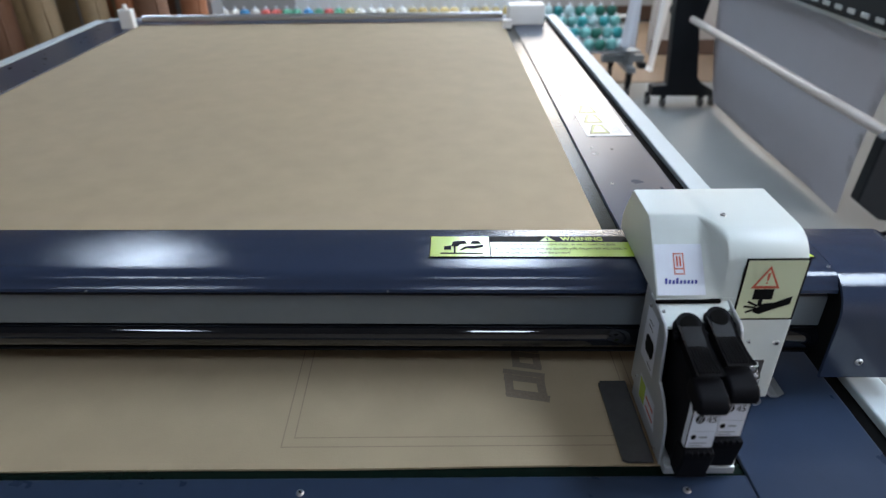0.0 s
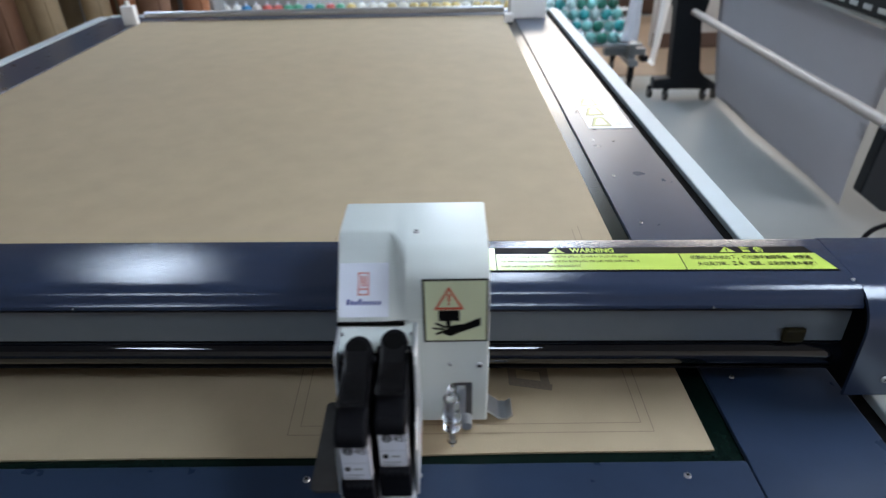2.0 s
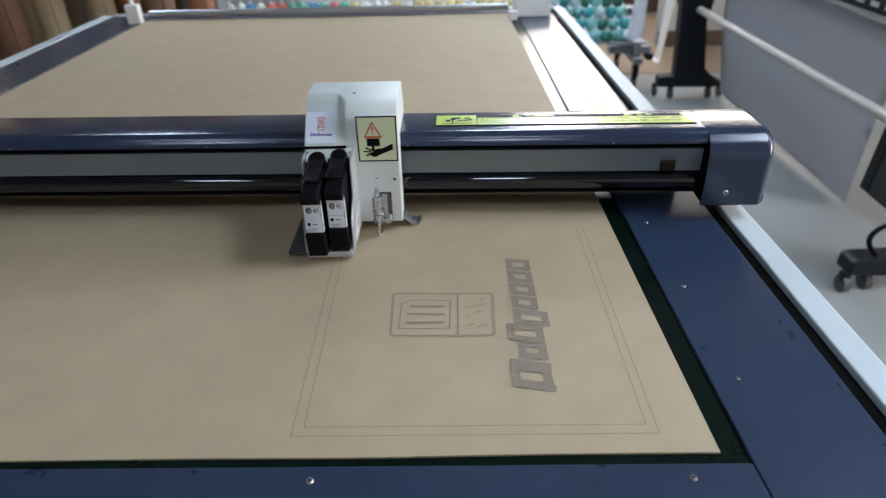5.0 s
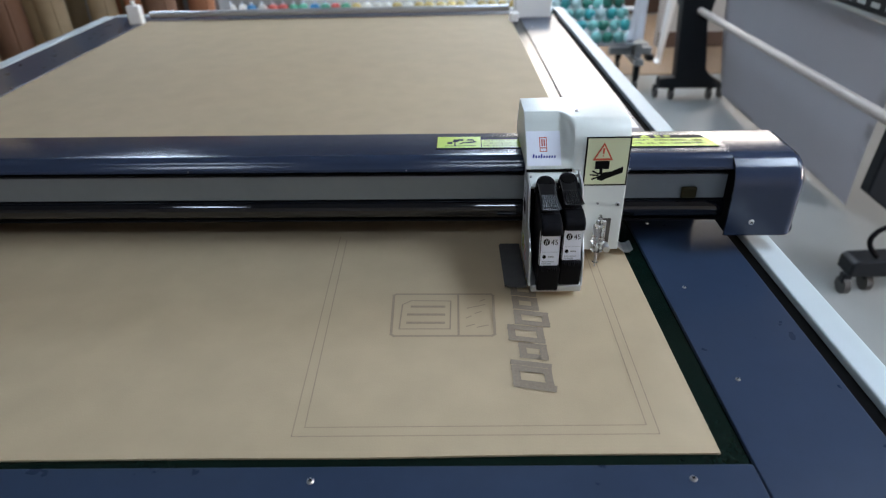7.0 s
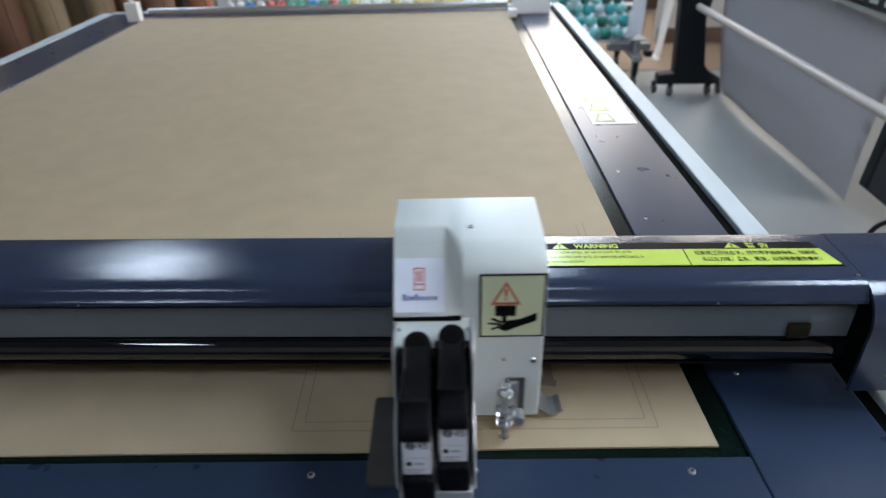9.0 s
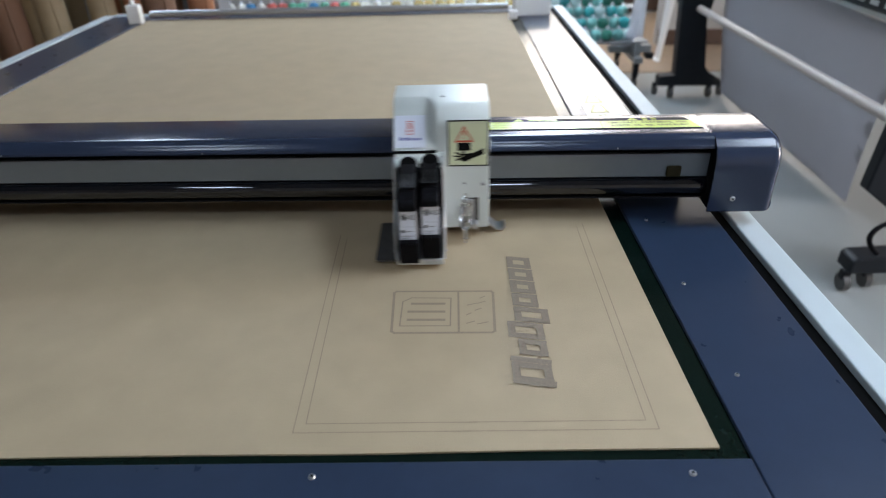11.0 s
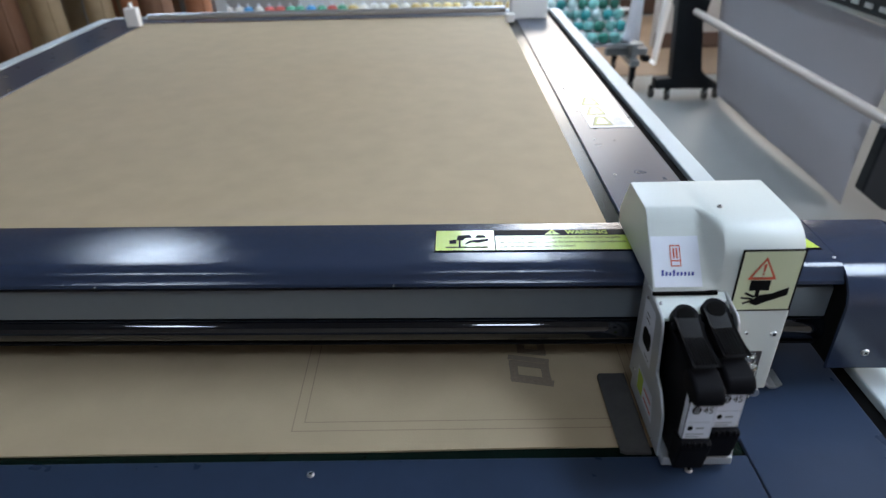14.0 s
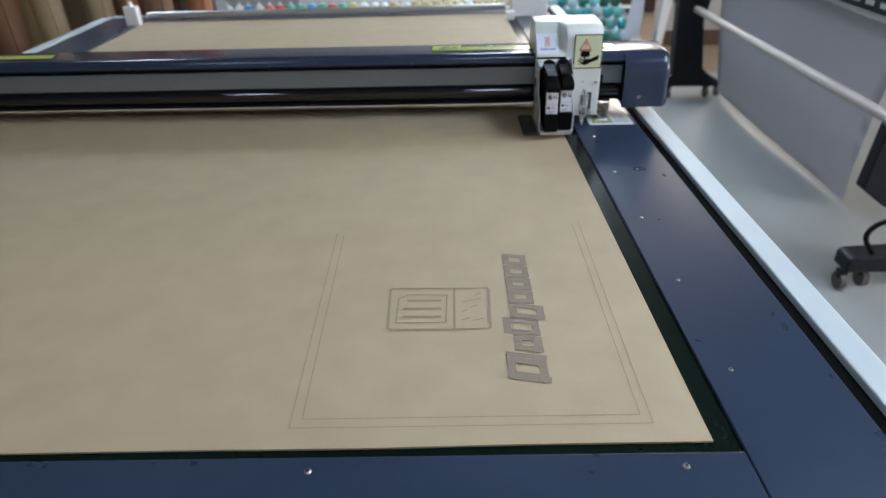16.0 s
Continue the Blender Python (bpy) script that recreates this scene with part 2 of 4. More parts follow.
def ride(x, y, base, turn=0.0):
    return pose(base[0] + x + LEAN * y, base[1] + y, base[2], 0, 0, turn)


# ---- the room ----
def room():
    part("floor", box(-5, 5, -3, 7.2, -0.1, 0), FLOOR)
    tagged(bpy.data.objects["floor"], "polished grey workshop floor with soft reflections", "floor", kind="structure")
    part("floor_strip", box(0.9, 4.9, 4.75, 6.9, 0.0, 0.006), WOODFLOOR)
    tagged(bpy.data.objects["floor_strip"], "brown board floor along the far wall", "floor", kind="structure")
    for name, b in (("wall_left", (-5.2, -5, -3, 7.2, 0, 3)), ("wall_back", (-5.2, 5.2, -3.2, -3, 0, 3))):
        tagged(part(name, box(*b), WALL), "cream painted workshop wall", "wall", kind="structure")
    tagged(part("wall_right", joined(box(5, 5.2, -3, 7.2, 0, 0.9), box(5, 5.2, -3, 7.2, 2.4, 3), box(5, 5.2, -3, -0.6, 0.9, 2.4), box(5, 5.2, 1.6, 7.2, 0.9, 2.4)), WALL),
           "cream painted workshop wall with a window opening", "wall", kind="structure")
    w = thing("window_3", (5.07, 0.5, 0.9), "white framed side window letting warm daylight in", "window", kind="structure")
    part("window_frame", joined(box(5.05, 5.11, -0.6, 1.6, 0.9, 0.96), box(5.05, 5.11, -0.6, 1.6, 2.34, 2.4), box(5.05, 5.11, -0.6, -0.54, 0.96, 2.34),
                                box(5.05, 5.11, 1.54, 1.6, 0.96, 2.34), box(5.05, 5.11, 0.47, 0.53, 0.96, 2.34)), POSTWHITE, w)
    lamp = new("daylight", bpy.data.lights.new("daylight", "AREA"))
    lamp.data.shape, lamp.data.size, lamp.data.size_y, lamp.data.energy = "RECTANGLE", 2.1, 1.4, SIDE_POWER
    lamp.data.color = (1.0, 0.89, 0.84)
    lamp.matrix_world = look((5.02, 0.5, 1.65), (0, 0.5, 1.2))
    tagged(part("ceiling", box(-5.2, 5.2, -3.2, 7.4, 2.9, 3.0), CEIL), "plain grey workshop ceiling", "ceiling", kind="structure")
    # far wall with two openings
    spans = ((0.7, 2.2), (2.45, 3.95))
    bms = [box(-5.2, 5.2, 7.0, 7.2, 0, 2.0), box(-5.2, 5.2, 7.0, 7.2, 2.8, 3.0)]
    edges = [-5.2] + [v for s in spans for v in s] + [5.2]
    for i in range(0, len(edges), 2):
        bms.append(box(edges[i], edges[i + 1], 7.0, 7.2, 2.0, 2.8))
    tagged(part("wall_far", joined(*bms), WALL), "cream far wall with two window openings", "wall", kind="structure")
    tagged(part("baseboard", box(-5, 5, 6.97, 6.998, 0.006, 0.16, 0.004), SKIRT), "dark brown wooden skirting board", "skirting", kind="structure")
    tagged(part("partition", box(1.75, 4.9, 5.55, 5.65, 0.0, 1.1), WALL), "cream low partition wall", "wall", kind="structure")
    tagged(part("trim", box(1.75, 4.9, 5.53, 5.548, 0.007, 0.13, 0.003), SKIRT), "dark brown skirting of the partition", "skirting", kind="structure")
    for i, (a, b) in enumerate(spans):
        w = thing("window_" + str(i + 1), ((a + b) / 2, 7.05, 2.0), "white framed high window letting daylight in", "window", kind="structure")
        part("window_frame", joined(box(a, b, 7.05, 7.11, 2.0, 2.06), box(a, b, 7.05, 7.11, 2.74, 2.8), box(a, a + 0.06, 7.05, 7.11, 2.06, 2.74),
                                    box(b - 0.06, b, 7.05, 7.11, 2.06, 2.74), box((a + b) / 2 - 0.03, (a + b) / 2 + 0.03, 7.05, 7.11, 2.06, 2.74)), POSTWHITE, w)
        lamp = new("daylight", bpy.data.lights.new("daylight", "AREA"))
        lamp.data.shape, lamp.data.size, lamp.data.size_y, lamp.data.energy = "RECTANGLE", b - a - 0.1, 0.7, WINDOW_POWER
        lamp.data.color = (1.0, 0.90, 0.80)
        lamp.matrix_world = look(((a + b) / 2, 7.02, 2.40), ((a + b) / 2, 0, 1.4))
    # troffers out of view; those at (0.9, 5.4) and (3.3, 0.7) are added fill
    for y, xs in ((4.1, (0.38, -2.2)), (5.4, (0.9,)), (0.7, (1.6, 3.3)), (-0.9, (-1.5, 0.2))):
        for x in xs:
            if (x, y) == (0.38, 4.1):
                first = thing("ceiling_light", (x, y, 2.9), "white recessed fluorescent ceiling panel out of view, some added as fill light", "ceiling light", "ceiling lights")
                part("frame", joined(box(x - 0.33, x + 0.33, y - 0.63, y - 0.6, 2.87, 2.9), box(x - 0.33, x + 0.33, y + 0.6, y + 0.63, 2.87, 2.9),
                                     box(x - 0.33, x - 0.3, y - 0.6, y + 0.6, 2.87, 2.9), box(x + 0.3, x + 0.33, y - 0.6, y + 0.6, 2.87, 2.9)), POSTWHITE, first)
                part("diffuser", box(x - 0.298, x + 0.298, y - 0.598, y + 0.598, 2.88, 2.895), LAMPGLOW, first)
            else:
                copy_thing(first, pose(x, y, 2.9) @ Matrix.Diagonal((0.5 if y < 0 else 0.7 if x < -2 else 1, 0.5 if y < 0 else 1, 1, 1)))


room()


# ---- the cutting table ----
def cutting_table():
    t = thing("cutting_table", (-0.48, 1.58, 0), "dark blue flatbed cutting table with pale side rails", "cutting table")
    part("bed", box(-1.27, 0.32, 0.40, 2.80, Z0 - 0.03, Z0 - 0.0045), MAT, t, "dark green glossy cutting mat")
    Y1 = 2.80
    part("near_plate", slab((-1.43, 0.3022), (-1.43, 0.2963), -0.02, 0.446, Z0 - 0.028, Z0, 0.0015), BLUE, t)
    part("side_plate", slab((0.3034, 0.4572), (0.2681, 0.4050), -0.02, Y1, Z0 - 0.028, Z0, 0.0015), BLUE, t)
    part("side_plate", box(-1.43, -1.252, 0.45, Y1, Z0 - 0.028, Z0, 0.0015, 2), BLUE, t)
    part("far_plate", box(-1.2515, 0.2675, 2.715, Y1, Z0 - 0.028, Z0 - 0.001, 0.0015, 2), BLUE, t)
    # channels filled almost to the top, their shade put into the colour
    part("channel", slab((0.4575, 0.4810), (0.4053, 0.4262), -0.02, Y1, Z0 - 0.10, Z0 - 0.009), SHADOWGAP, t, "belt channel filled near-black for the shade in it")
    part("channel", box(-1.4365, -1.4305, -0.02, Y1, Z0 - 0.10, Z0 - 0.02), SHADOWGAP, t, "belt channel filled near-black for the shade in it")
    part("side_rail", slab((0.4820, 0.5223), (0.4264, 0.4692), -0.05, Y1 + 0.02, Z0 - 0.12, Z0 + 0.001, 0.003), RAILWHITE, t, "pale painted side rail")
    part("side_rail", box(-1.482, -1.437, -0.05, Y1 + 0.02, Z0 - 0.12, Z0 + 0.0005, 0.003), RAILWHITE, t, "pale painted side rail")
    part("end_rail", box(0.20, 0.431, 2.805, 2.845, Z0 - 0.12, Z0 + 0.001, 0.003), RAILWHITE, t, "pale painted end rail")
    part("end_rail", box(-1.436, -1.2, 2.805, 2.845, Z0 - 0.12, Z0 + 0.001, 0.003), RAILWHITE, t, "pale painted end rail")
    part("apron", box(-1.43, 0.43, 0.0, 2.79, Z0 - 0.2, Z0 - 0.031), STAND, t)
    for x in (-1.38, 0.35):
        for y in (0.12, 2.6):
            part("leg", box(x - 0.04, x + 0.04, y - 0.04, y + 0.04, 0.0, Z0 - 0.2, 0.004), STAND, t)
    # corner posts
    p = part("corner_post", box(0.248, 0.392, 2.62, 2.70, Z0 - 0.001, Z0 + 0.075, 0.006, 3), POSTWHITE, t, "white corner post block")
    part("corner_tab", box(0.225, 0.258, 2.56, 2.60, Z0 - 0.001, Z0 + 0.03, 0.003), POSTWHITE, p)
    p = part("corner_post", box(-1.292, -1.238, 2.63, 2.665, Z0 - 0.001, Z0 + 0.072, 0.005, 3), POSTWHITE, t, "white corner post block")
    part("knob", rod((-1.265, 2.648, Z0 + 0.07), (-1.265, 2.648, Z0 + 0.09), 0.012, 0.008, 14), POSTWHITE, p)
    smooth(part("end_bar", rod((-1.232, 2.71, Z0 + 0.024), (0.232, 2.71, Z0 + 0.024), 0.012, None, 20), STEEL, t, "polished steel end bar"))
    # screws
    for x, y in ((-0.147, 0.4280), (0.2310, 0.4280), (-0.525, 0.4280), (-0.903, 0.4280)):
        screw(x, y, Z0, t, 0.0045)
    for i in range(12):
        y = 0.567 + 0.1885 * i
        screw(0.3290 - 0.0150 * (y - 0.5), y, Z0, t, 0.0034)
    return t


def instruction_label():
    t = thing("instruction_label", (0.37, 1.51, Z0), "white instruction label with three olive pictures stuck on the plate", "label")
    z = Z0 + 0.0012

    def lay(u, v):
        y = 1.39 + v
        return (0.3225 + u + LEAN * (y - 1.39) * 0.2, y, z)
    part("sheet", prism([(0.3215, 1.39), (0.4225, 1.39), (0.417, 1.629), (0.320, 1.6275)], Z0 + 0.0002, z, axis="z"), PAPERLABEL, t)
    up = lambda u, v: (*lay(u, v)[:2], z + 0.0004)
    top = lambda u, v: (*lay(u, v)[:2], z + 0.0008)
    for v in (0.010, 0.083, 0.155):
        p = part("picture", flat_on(up, [[(0.006, v), (0.056, v), (0.048, v + 0.064), (0.024, v + 0.064)]]), OLIVE, t, "olive framed picture")
        part("picture_field", flat_on(top, [[(0.010, v + 0.004), (0.052, v + 0.004), (0.046, v + 0.060), (0.026, v + 0.060)]]), LIMEPRINT, p)
        part("picture_light", flat_on(lambda u, w: (*lay(u, w)[:2], z + 0.0012), [[(0.018, v + 0.012), (0.046, v + 0.012), (0.041, v + 0.048), (0.031, v + 0.052)]]), PAPERLABEL, p)
    for v in np.arange(0.016, 0.222, 0.0085):
        w = 0.020 + 0.016 * random.random()
        part("text_bar", flat_on(up, [rect(0.060, v, 0.060 + w, v + 0.0026)]), RACKGREY, t)


def kraft_sheet():
    L = -0.0172
    t = thing("kraft_paper_sheet", (-0.48, 1.58, Z0), "brown kraft paper sheet covering the cutting bed", "paper")
    # the sheet, slightly wavy at its near edge
    bm = bmesh.new()
    nx, ny = 60, 30
    rows = []
    for j in range(ny + 1):
        row = []
        for i in range(nx + 1):
            f = i / nx
            y0 = 0.4575 + 0.0035 * (2 * f - 1) ** 2 + 0.0006 * math.sin(f * 23)
            y = y0 + (2.705 - y0) * j / ny
            x0, x1 = -1.2475, 0.2695 + L * (y - 0.46)
            row.append(bm.verts.new((x0 + (x1 - x0) * f, y, Z0 - 0.0008 + 0.0005 * noise.noise((f * 9, y * 4, 0)))))
        rows.append(row)
    for j in range(ny):
        for i in range(nx):
            bm.faces.new((rows[j][i], rows[j][i + 1], rows[j + 1][i + 1], rows[j + 1][i]))
    ext = bmesh.ops.extrude_face_region(bm, geom=bm.faces[:])
    for v in ext["geom"]:
        if isinstance(v, bmesh.types.BMVert):
            v.co.z -= 0.0025
    smooth(part("sheet", bm, PAPER, t))
    z = Z0 - 0.0002
    # pen lines: two nested rectangles
    for x0, x1, y0, y1 in ((-0.1785, 0.2145, 0.4858, 0.946), (-0.1665, 0.2035, 0.4985, 0.936)):
        k = -0.010
        for a, b in (((x0, y0), (x1, y0)), ((x1, y0), (x1 - 0.001, y1 - 0.01)), ((x0 + k, y1 - 0.035), (x0, y0))):
            part("pen_line", outline([a, b], 0.0009, z, closed=False), PENCIL, t, "thin brown pen line")
    # boxed mark, printed sideways
    mark = part("printed_mark", joined(outline([(-0.085, 0.657), (-0.081, 0.6535), (0.046, 0.652), (0.050, 0.655), (0.0525, 0.741), (0.0495, 0.7445),
                                                (-0.084, 0.747), (-0.0875, 0.744)], 0.0036, z),
                                       outline([(0.003, 0.654), (0.0035, 0.744)], 0.0028, z, closed=False)), PRINTFAINT, t, "grey boxed mark printed sideways")
    part("mark_ring", outline([(-0.075, 0.668), (-0.008, 0.667), (-0.007, 0.729), (-0.062, 0.731), (-0.074, 0.722)], 0.0020, z), PRINTFAINT, mark)
    for x, y in ((-0.064, 0.681), (-0.064, 0.699), (-0.060, 0.717)):
        part("mark_bar", outline([(x, y), (-0.017, y - 0.001)], 0.0048, z, closed=False), PRINTFAINT, mark)
    for x, y, w in ((0.014, 0.672, 0.010), (0.028, 0.670, 0.014), (0.014, 0.690, 0.006), (0.016, 0.712, 0.012), (0.030, 0.716, 0.010), (0.034, 0.728, 0.006), (0.026, 0.700, 0.008)):
        part("mark_stroke", outline([(x, y), (x + w, y + 0.004)], 0.0018, z, closed=False), PRINTFAINT, mark)
    # long word mark, as a row of plain slanted blocks
    word = part("printed_word", outline([(0.072, 0.5625), (0.1105, 0.5545)], 0.0105, z, closed=False), PRINT, t, "bold grey word mark printed sideways")
    for u0, u1, x0, x1, w in ((0.558, 0.583, 0.071, 0.1085, 0.0100), (0.593, 0.593, 0.070, 0.1105, 0.0090), (0.608, 0.628, 0.083, 0.1085, 0.0094), (0.640, 0.663, 0.072, 0.1085, 0.0096),
                              (0.675, 0.697, 0.083, 0.1190, 0.0096), (0.709, 0.729, 0.083, 0.1085, 0.0094), (0.741, 0.761, 0.083, 0.1085, 0.0096), (0.773, 0.793, 0.083, 0.1085, 0.0094),
                              (0.805, 0.826, 0.083, 0.1085, 0.0094)):
        lean = lambda u, x: (x, u + (0.1105 - x) * 0.20)
        if u0 == u1:
            part("word_block", outline([lean(u0, x0), lean(u0, x1)], w, z, closed=False), PRINT, word)
        else:
            part("word_block", outline([lean(u0, x0), lean(u1, x0), lean(u1, x1), lean(u0, x1)], w, z), PRINT, word)


cutting_table()
instruction_label()
kraft_sheet()

# ---- the moving beam ----
BEAM_BASE = (-0.40, 0.93, Z0)
CARRIAGE_BASE = (0.17, 0.85, Z0)


def gantry_beam():
    t = thing("gantry_beam", BEAM_BASE, "dark blue glossy gantry beam spanning the cutting table", "gantry beam")
    X0, X1 = -1.42, 0.4105
    z = Z0
    top = [(0.992, z + 0.085), (0.992, z + 0.139)] + arc(0.986, z + 0.143, 0.006, 0, 90, 4) + [(0.905, z + 0.1495)]
    top += arc(0.899, z + 0.1345, 0.015, 90, 165, 6) + [(0.8805, z + 0.1345), (0.880, z + 0.1305), (0.886, z + 0.130), (0.906, z + 0.132), (0.906, z + 0.085)]
    smooth(part("top_cover", prism(top, X0, X1), BEAMBLUE, t, "dark blue glossy beam cover"), 30)
    # solid block coloured as the shade below the cover's lip
    part("slot", box(X0, X1, 0.906, 0.98, z + 0.073, z + 0.1305), SHADOWGAP, t, "near-black filler for the shade under the cover")
    part("front_panel", box(X0, X1 + 0.002, 0.895, 0.9055, z + 0.0765, z + 0.1165, 0.001), ALU, t, "grey aluminium guide panel")
    tube = arc(0.9005, z + 0.0595, 0.0155, 0, 360, 24)[:-1]
    smooth(part("guide_tube", prism(tube, X0, X1 + 0.002), BLACKTUBE, t, "black glossy guide tube"), 40)
    part("bottom_plate", box(X0, X1, 0.893, 0.980, z + 0.039, z + 0.0425, 0.001), BLACK, t)
    # unseen rear wall, carried down to stop light passing under the beam
    part("back_wall_light_stop", box(X0, X1, 0.9805, 0.99, z + 0.004, z + 0.1, 0.001), BEAMBLUE, t)
    for x in (-0.73, -0.40, -0.07, 0.26):
        part("lip_screw", rod((x, 0.8795, z + 0.1325), (x, 0.8775, z + 0.1332), 0.0012, 0.0009, 10), ALU, t)
    part("stopper", box(0.345, 0.369, 0.888, 0.8945, z + 0.078, z + 0.097, 0.004), AMBER, t, "small dark amber rubber stopper")
    # end caps
    for side, (a, b) in enumerate(((0.411, 0.514), (-1.5, -1.42))):
        prof = [(0.994, z + 0.028), (0.994, z + 0.142)] + arc(0.987, z + 0.1425, 0.007, 0, 90, 3) + [(0.93, z + 0.1495)]
        prof += arc(0.9055, z + 0.1060, 0.0435, 90, 180, 10) + [(0.8620, z + 0.09), (0.8615, z + 0.030), (0.863, z + 0.028)]
        inner = [(0.866, z + 0.028), (0.866, z + 0.1060)] + arc(0.9055, z + 0.1060, 0.0395, 180, 90, 10) + [(0.990, z + 0.1455), (0.990, z + 0.028)]
        edge = b if side == 0 else a
        seam = b - 0.016 if side == 0 else a + 0.016
        bm = prism(prof, min(seam, edge), max(seam, edge))
        bmesh.ops.bevel(bm, geom=[e for e in bm.edges if all(abs(v.co.x - edge) < 1e-5 for v in e.verts) and all(v.co.z > z + 0.02 for v in e.verts)],
                        offset=0.014, segments=5, profile=0.5, affect="EDGES")
        bm = joined(bm, prism(prof + inner, min(a, seam) if side == 0 else seam, seam if side == 0 else b))
        cap = smooth(part("end_cap", bm, BEAMBLUE, t, "rounded dark blue end cap"), 30)
        # added near-black plate: the cap's shaded inner face put into colour
        lining = [(0.990, z + 0.030), (0.990, z + 0.1445)] + arc(0.9055, z + 0.1060, 0.0385, 90, 180, 10) + [(0.867, z + 0.030)]
        part("cap_inner_shade", prism(lining, a + 0.003, a + 0.006) if side == 0 else prism(lining, b - 0.006, b - 0.003), SHADOWGAP, cap, "near-black plate painting the shade inside the cap")
        if side == 0:
            screw(0.4475, 0.8615, z + 0.052, cap, 0.005, (0, -1, 0))
            screw(0.406, 0.903, z + 0.1495, cap, 0.0022, (-0.1, -0.3, 1))
    # warning strip
    s = part("warning_strip", prism([(-0.027, 0.921), (0.402, 0.921), (0.386, 0.969), (-0.027, 0.969)], z + 0.1496, z + 0.1503, axis="z"), INKBLACK, t, "long black and lime warning strip")
    up = lambda u, v: (u, v, z + 0.1508)
    part("yellow_field", flat_on(up, [rect(-0.0255, 0.9225, 0.0420, 0.9675), rect(0.0432, 0.9225, 0.243, 0.9545),
                                      [(0.2442, 0.9225), (0.4000, 0.9225), (0.391, 0.9545), (0.2442, 0.9545)]]), YELLOW, s, "lime field")
    up2 = lambda u, v: (u, v, z + 0.1512)
    part("pictogram", flat_on(up2, [rect(-0.014, 0.9275, 0.034, 0.9300), [(-0.010, 0.9365), (-0.010, 0.9445), (-0.002, 0.9460), (-0.002, 0.9365)],
                                    [(-0.002, 0.9440), (0.000, 0.9555), (0.014, 0.9570), (0.016, 0.9500), (0.008, 0.9490), (0.006, 0.9440)], rect(0.001, 0.9300, 0.003, 0.9440),
                                    [(0.009, 0.9345), (0.016, 0.9400), (0.024, 0.9390), (0.035, 0.9430), (0.035, 0.9480), (0.022, 0.9450), (0.014, 0.9440), (0.008, 0.9365)],
                                    [(0.020, 0.9500), (0.022, 0.9560), (0.030, 0.9560), (0.033, 0.9500)]]), INKBLACK, s)
    for x in (0.110, 0.298):
        tri = part("warning_triangle", flat_on(up2, [[(x - 0.009, 0.9562), (x + 0.009, 0.9562), (x, 0.9674)]]), YELLOW, s)
        part("triangle_mark", flat_on(lambda u, v: (u, v, z + 0.1515), [rect(x - 0.0008, 0.9592, x + 0.0008, 0.9635), rect(x - 0.0008, 0.9572, x + 0.0008, 0.9584)]), INKBLACK, tri)
    lettering("WARNING", 0.0118, lambda u, v: (0.126 + u, 0.9572 + v, z + 0.1512), YELLOW, "warning_word", s, 0.84, 0.0004)
    for i, line in enumerate(("when the cutting machine is in active status, do not to touch the guide",
                              "rail, the cutting machine pole and the knife pole, the pen rack with hands, in",
                              "order to avoid causes to have the accident!")):
        lettering(line, 0.0078, lambda u, v, i=i: (0.0465 + u, 0.9465 - 0.0095 * i + v, z + 0.1512), INKBLACK, "warning_line", s, 0.63)
    # second field
    for i, line in enumerate(("\u5207\u5272\u673a\u5de5\u4f5c\u72b6\u6001\u4e0b\uff0c\u5207\u52ff\u7528\u624b\u89e6\u78b0\u5bfc\u8f68\u3001\u5207\u5272\u673a",
                              "\u5934\u4ee5\u53ca\u5200\u67b6\u3001\u58a8\u8f66\u3001\u7b14\u67b6\uff0c\u4ee5\u514d\u5bfc\u81f4\u610f\u5916\u4e8b\u6545\uff01")):
        lettering(line, 0.0086, lambda u, v, i=i: (0.2535 + 0.004 * i + u, 0.9425 - 0.0125 * i + v, z + 0.1512), INKBLACK, "warning_line", s, 0.72, 0.0001)
    lettering("\u8b66 \u544a", 0.0112, lambda u, v: (0.313 + u, 0.9572 + v, z + 0.1512), YELLOW, "warning_word", s, 1.0, 0.0002)
    # the same kind of strip at the other end of the beam
    d = -0.927 - 0.402
    s = part("warning_strip", prism([(-0.027 + d, 0.921), (0.402 + d, 0.921), (0.392 + d, 0.969), (-0.027 + d, 0.969)], z + 0.1496, z + 0.1503, axis="z"), INKBLACK, t, "second black and lime warning strip")
    part("yellow_field", flat_on(up, [rect(-0.0255 + d, 0.9225, 0.0420 + d, 0.9675), rect(0.0432 + d, 0.9225, 0.243 + d, 0.9545),
                                      [(0.2442 + d, 0.9225), (0.400 + d, 0.9225), (0.393 + d, 0.9545), (0.2442 + d, 0.9545)]]), YELLOW, s, "lime field")
    return t


beam = gantry_beam()


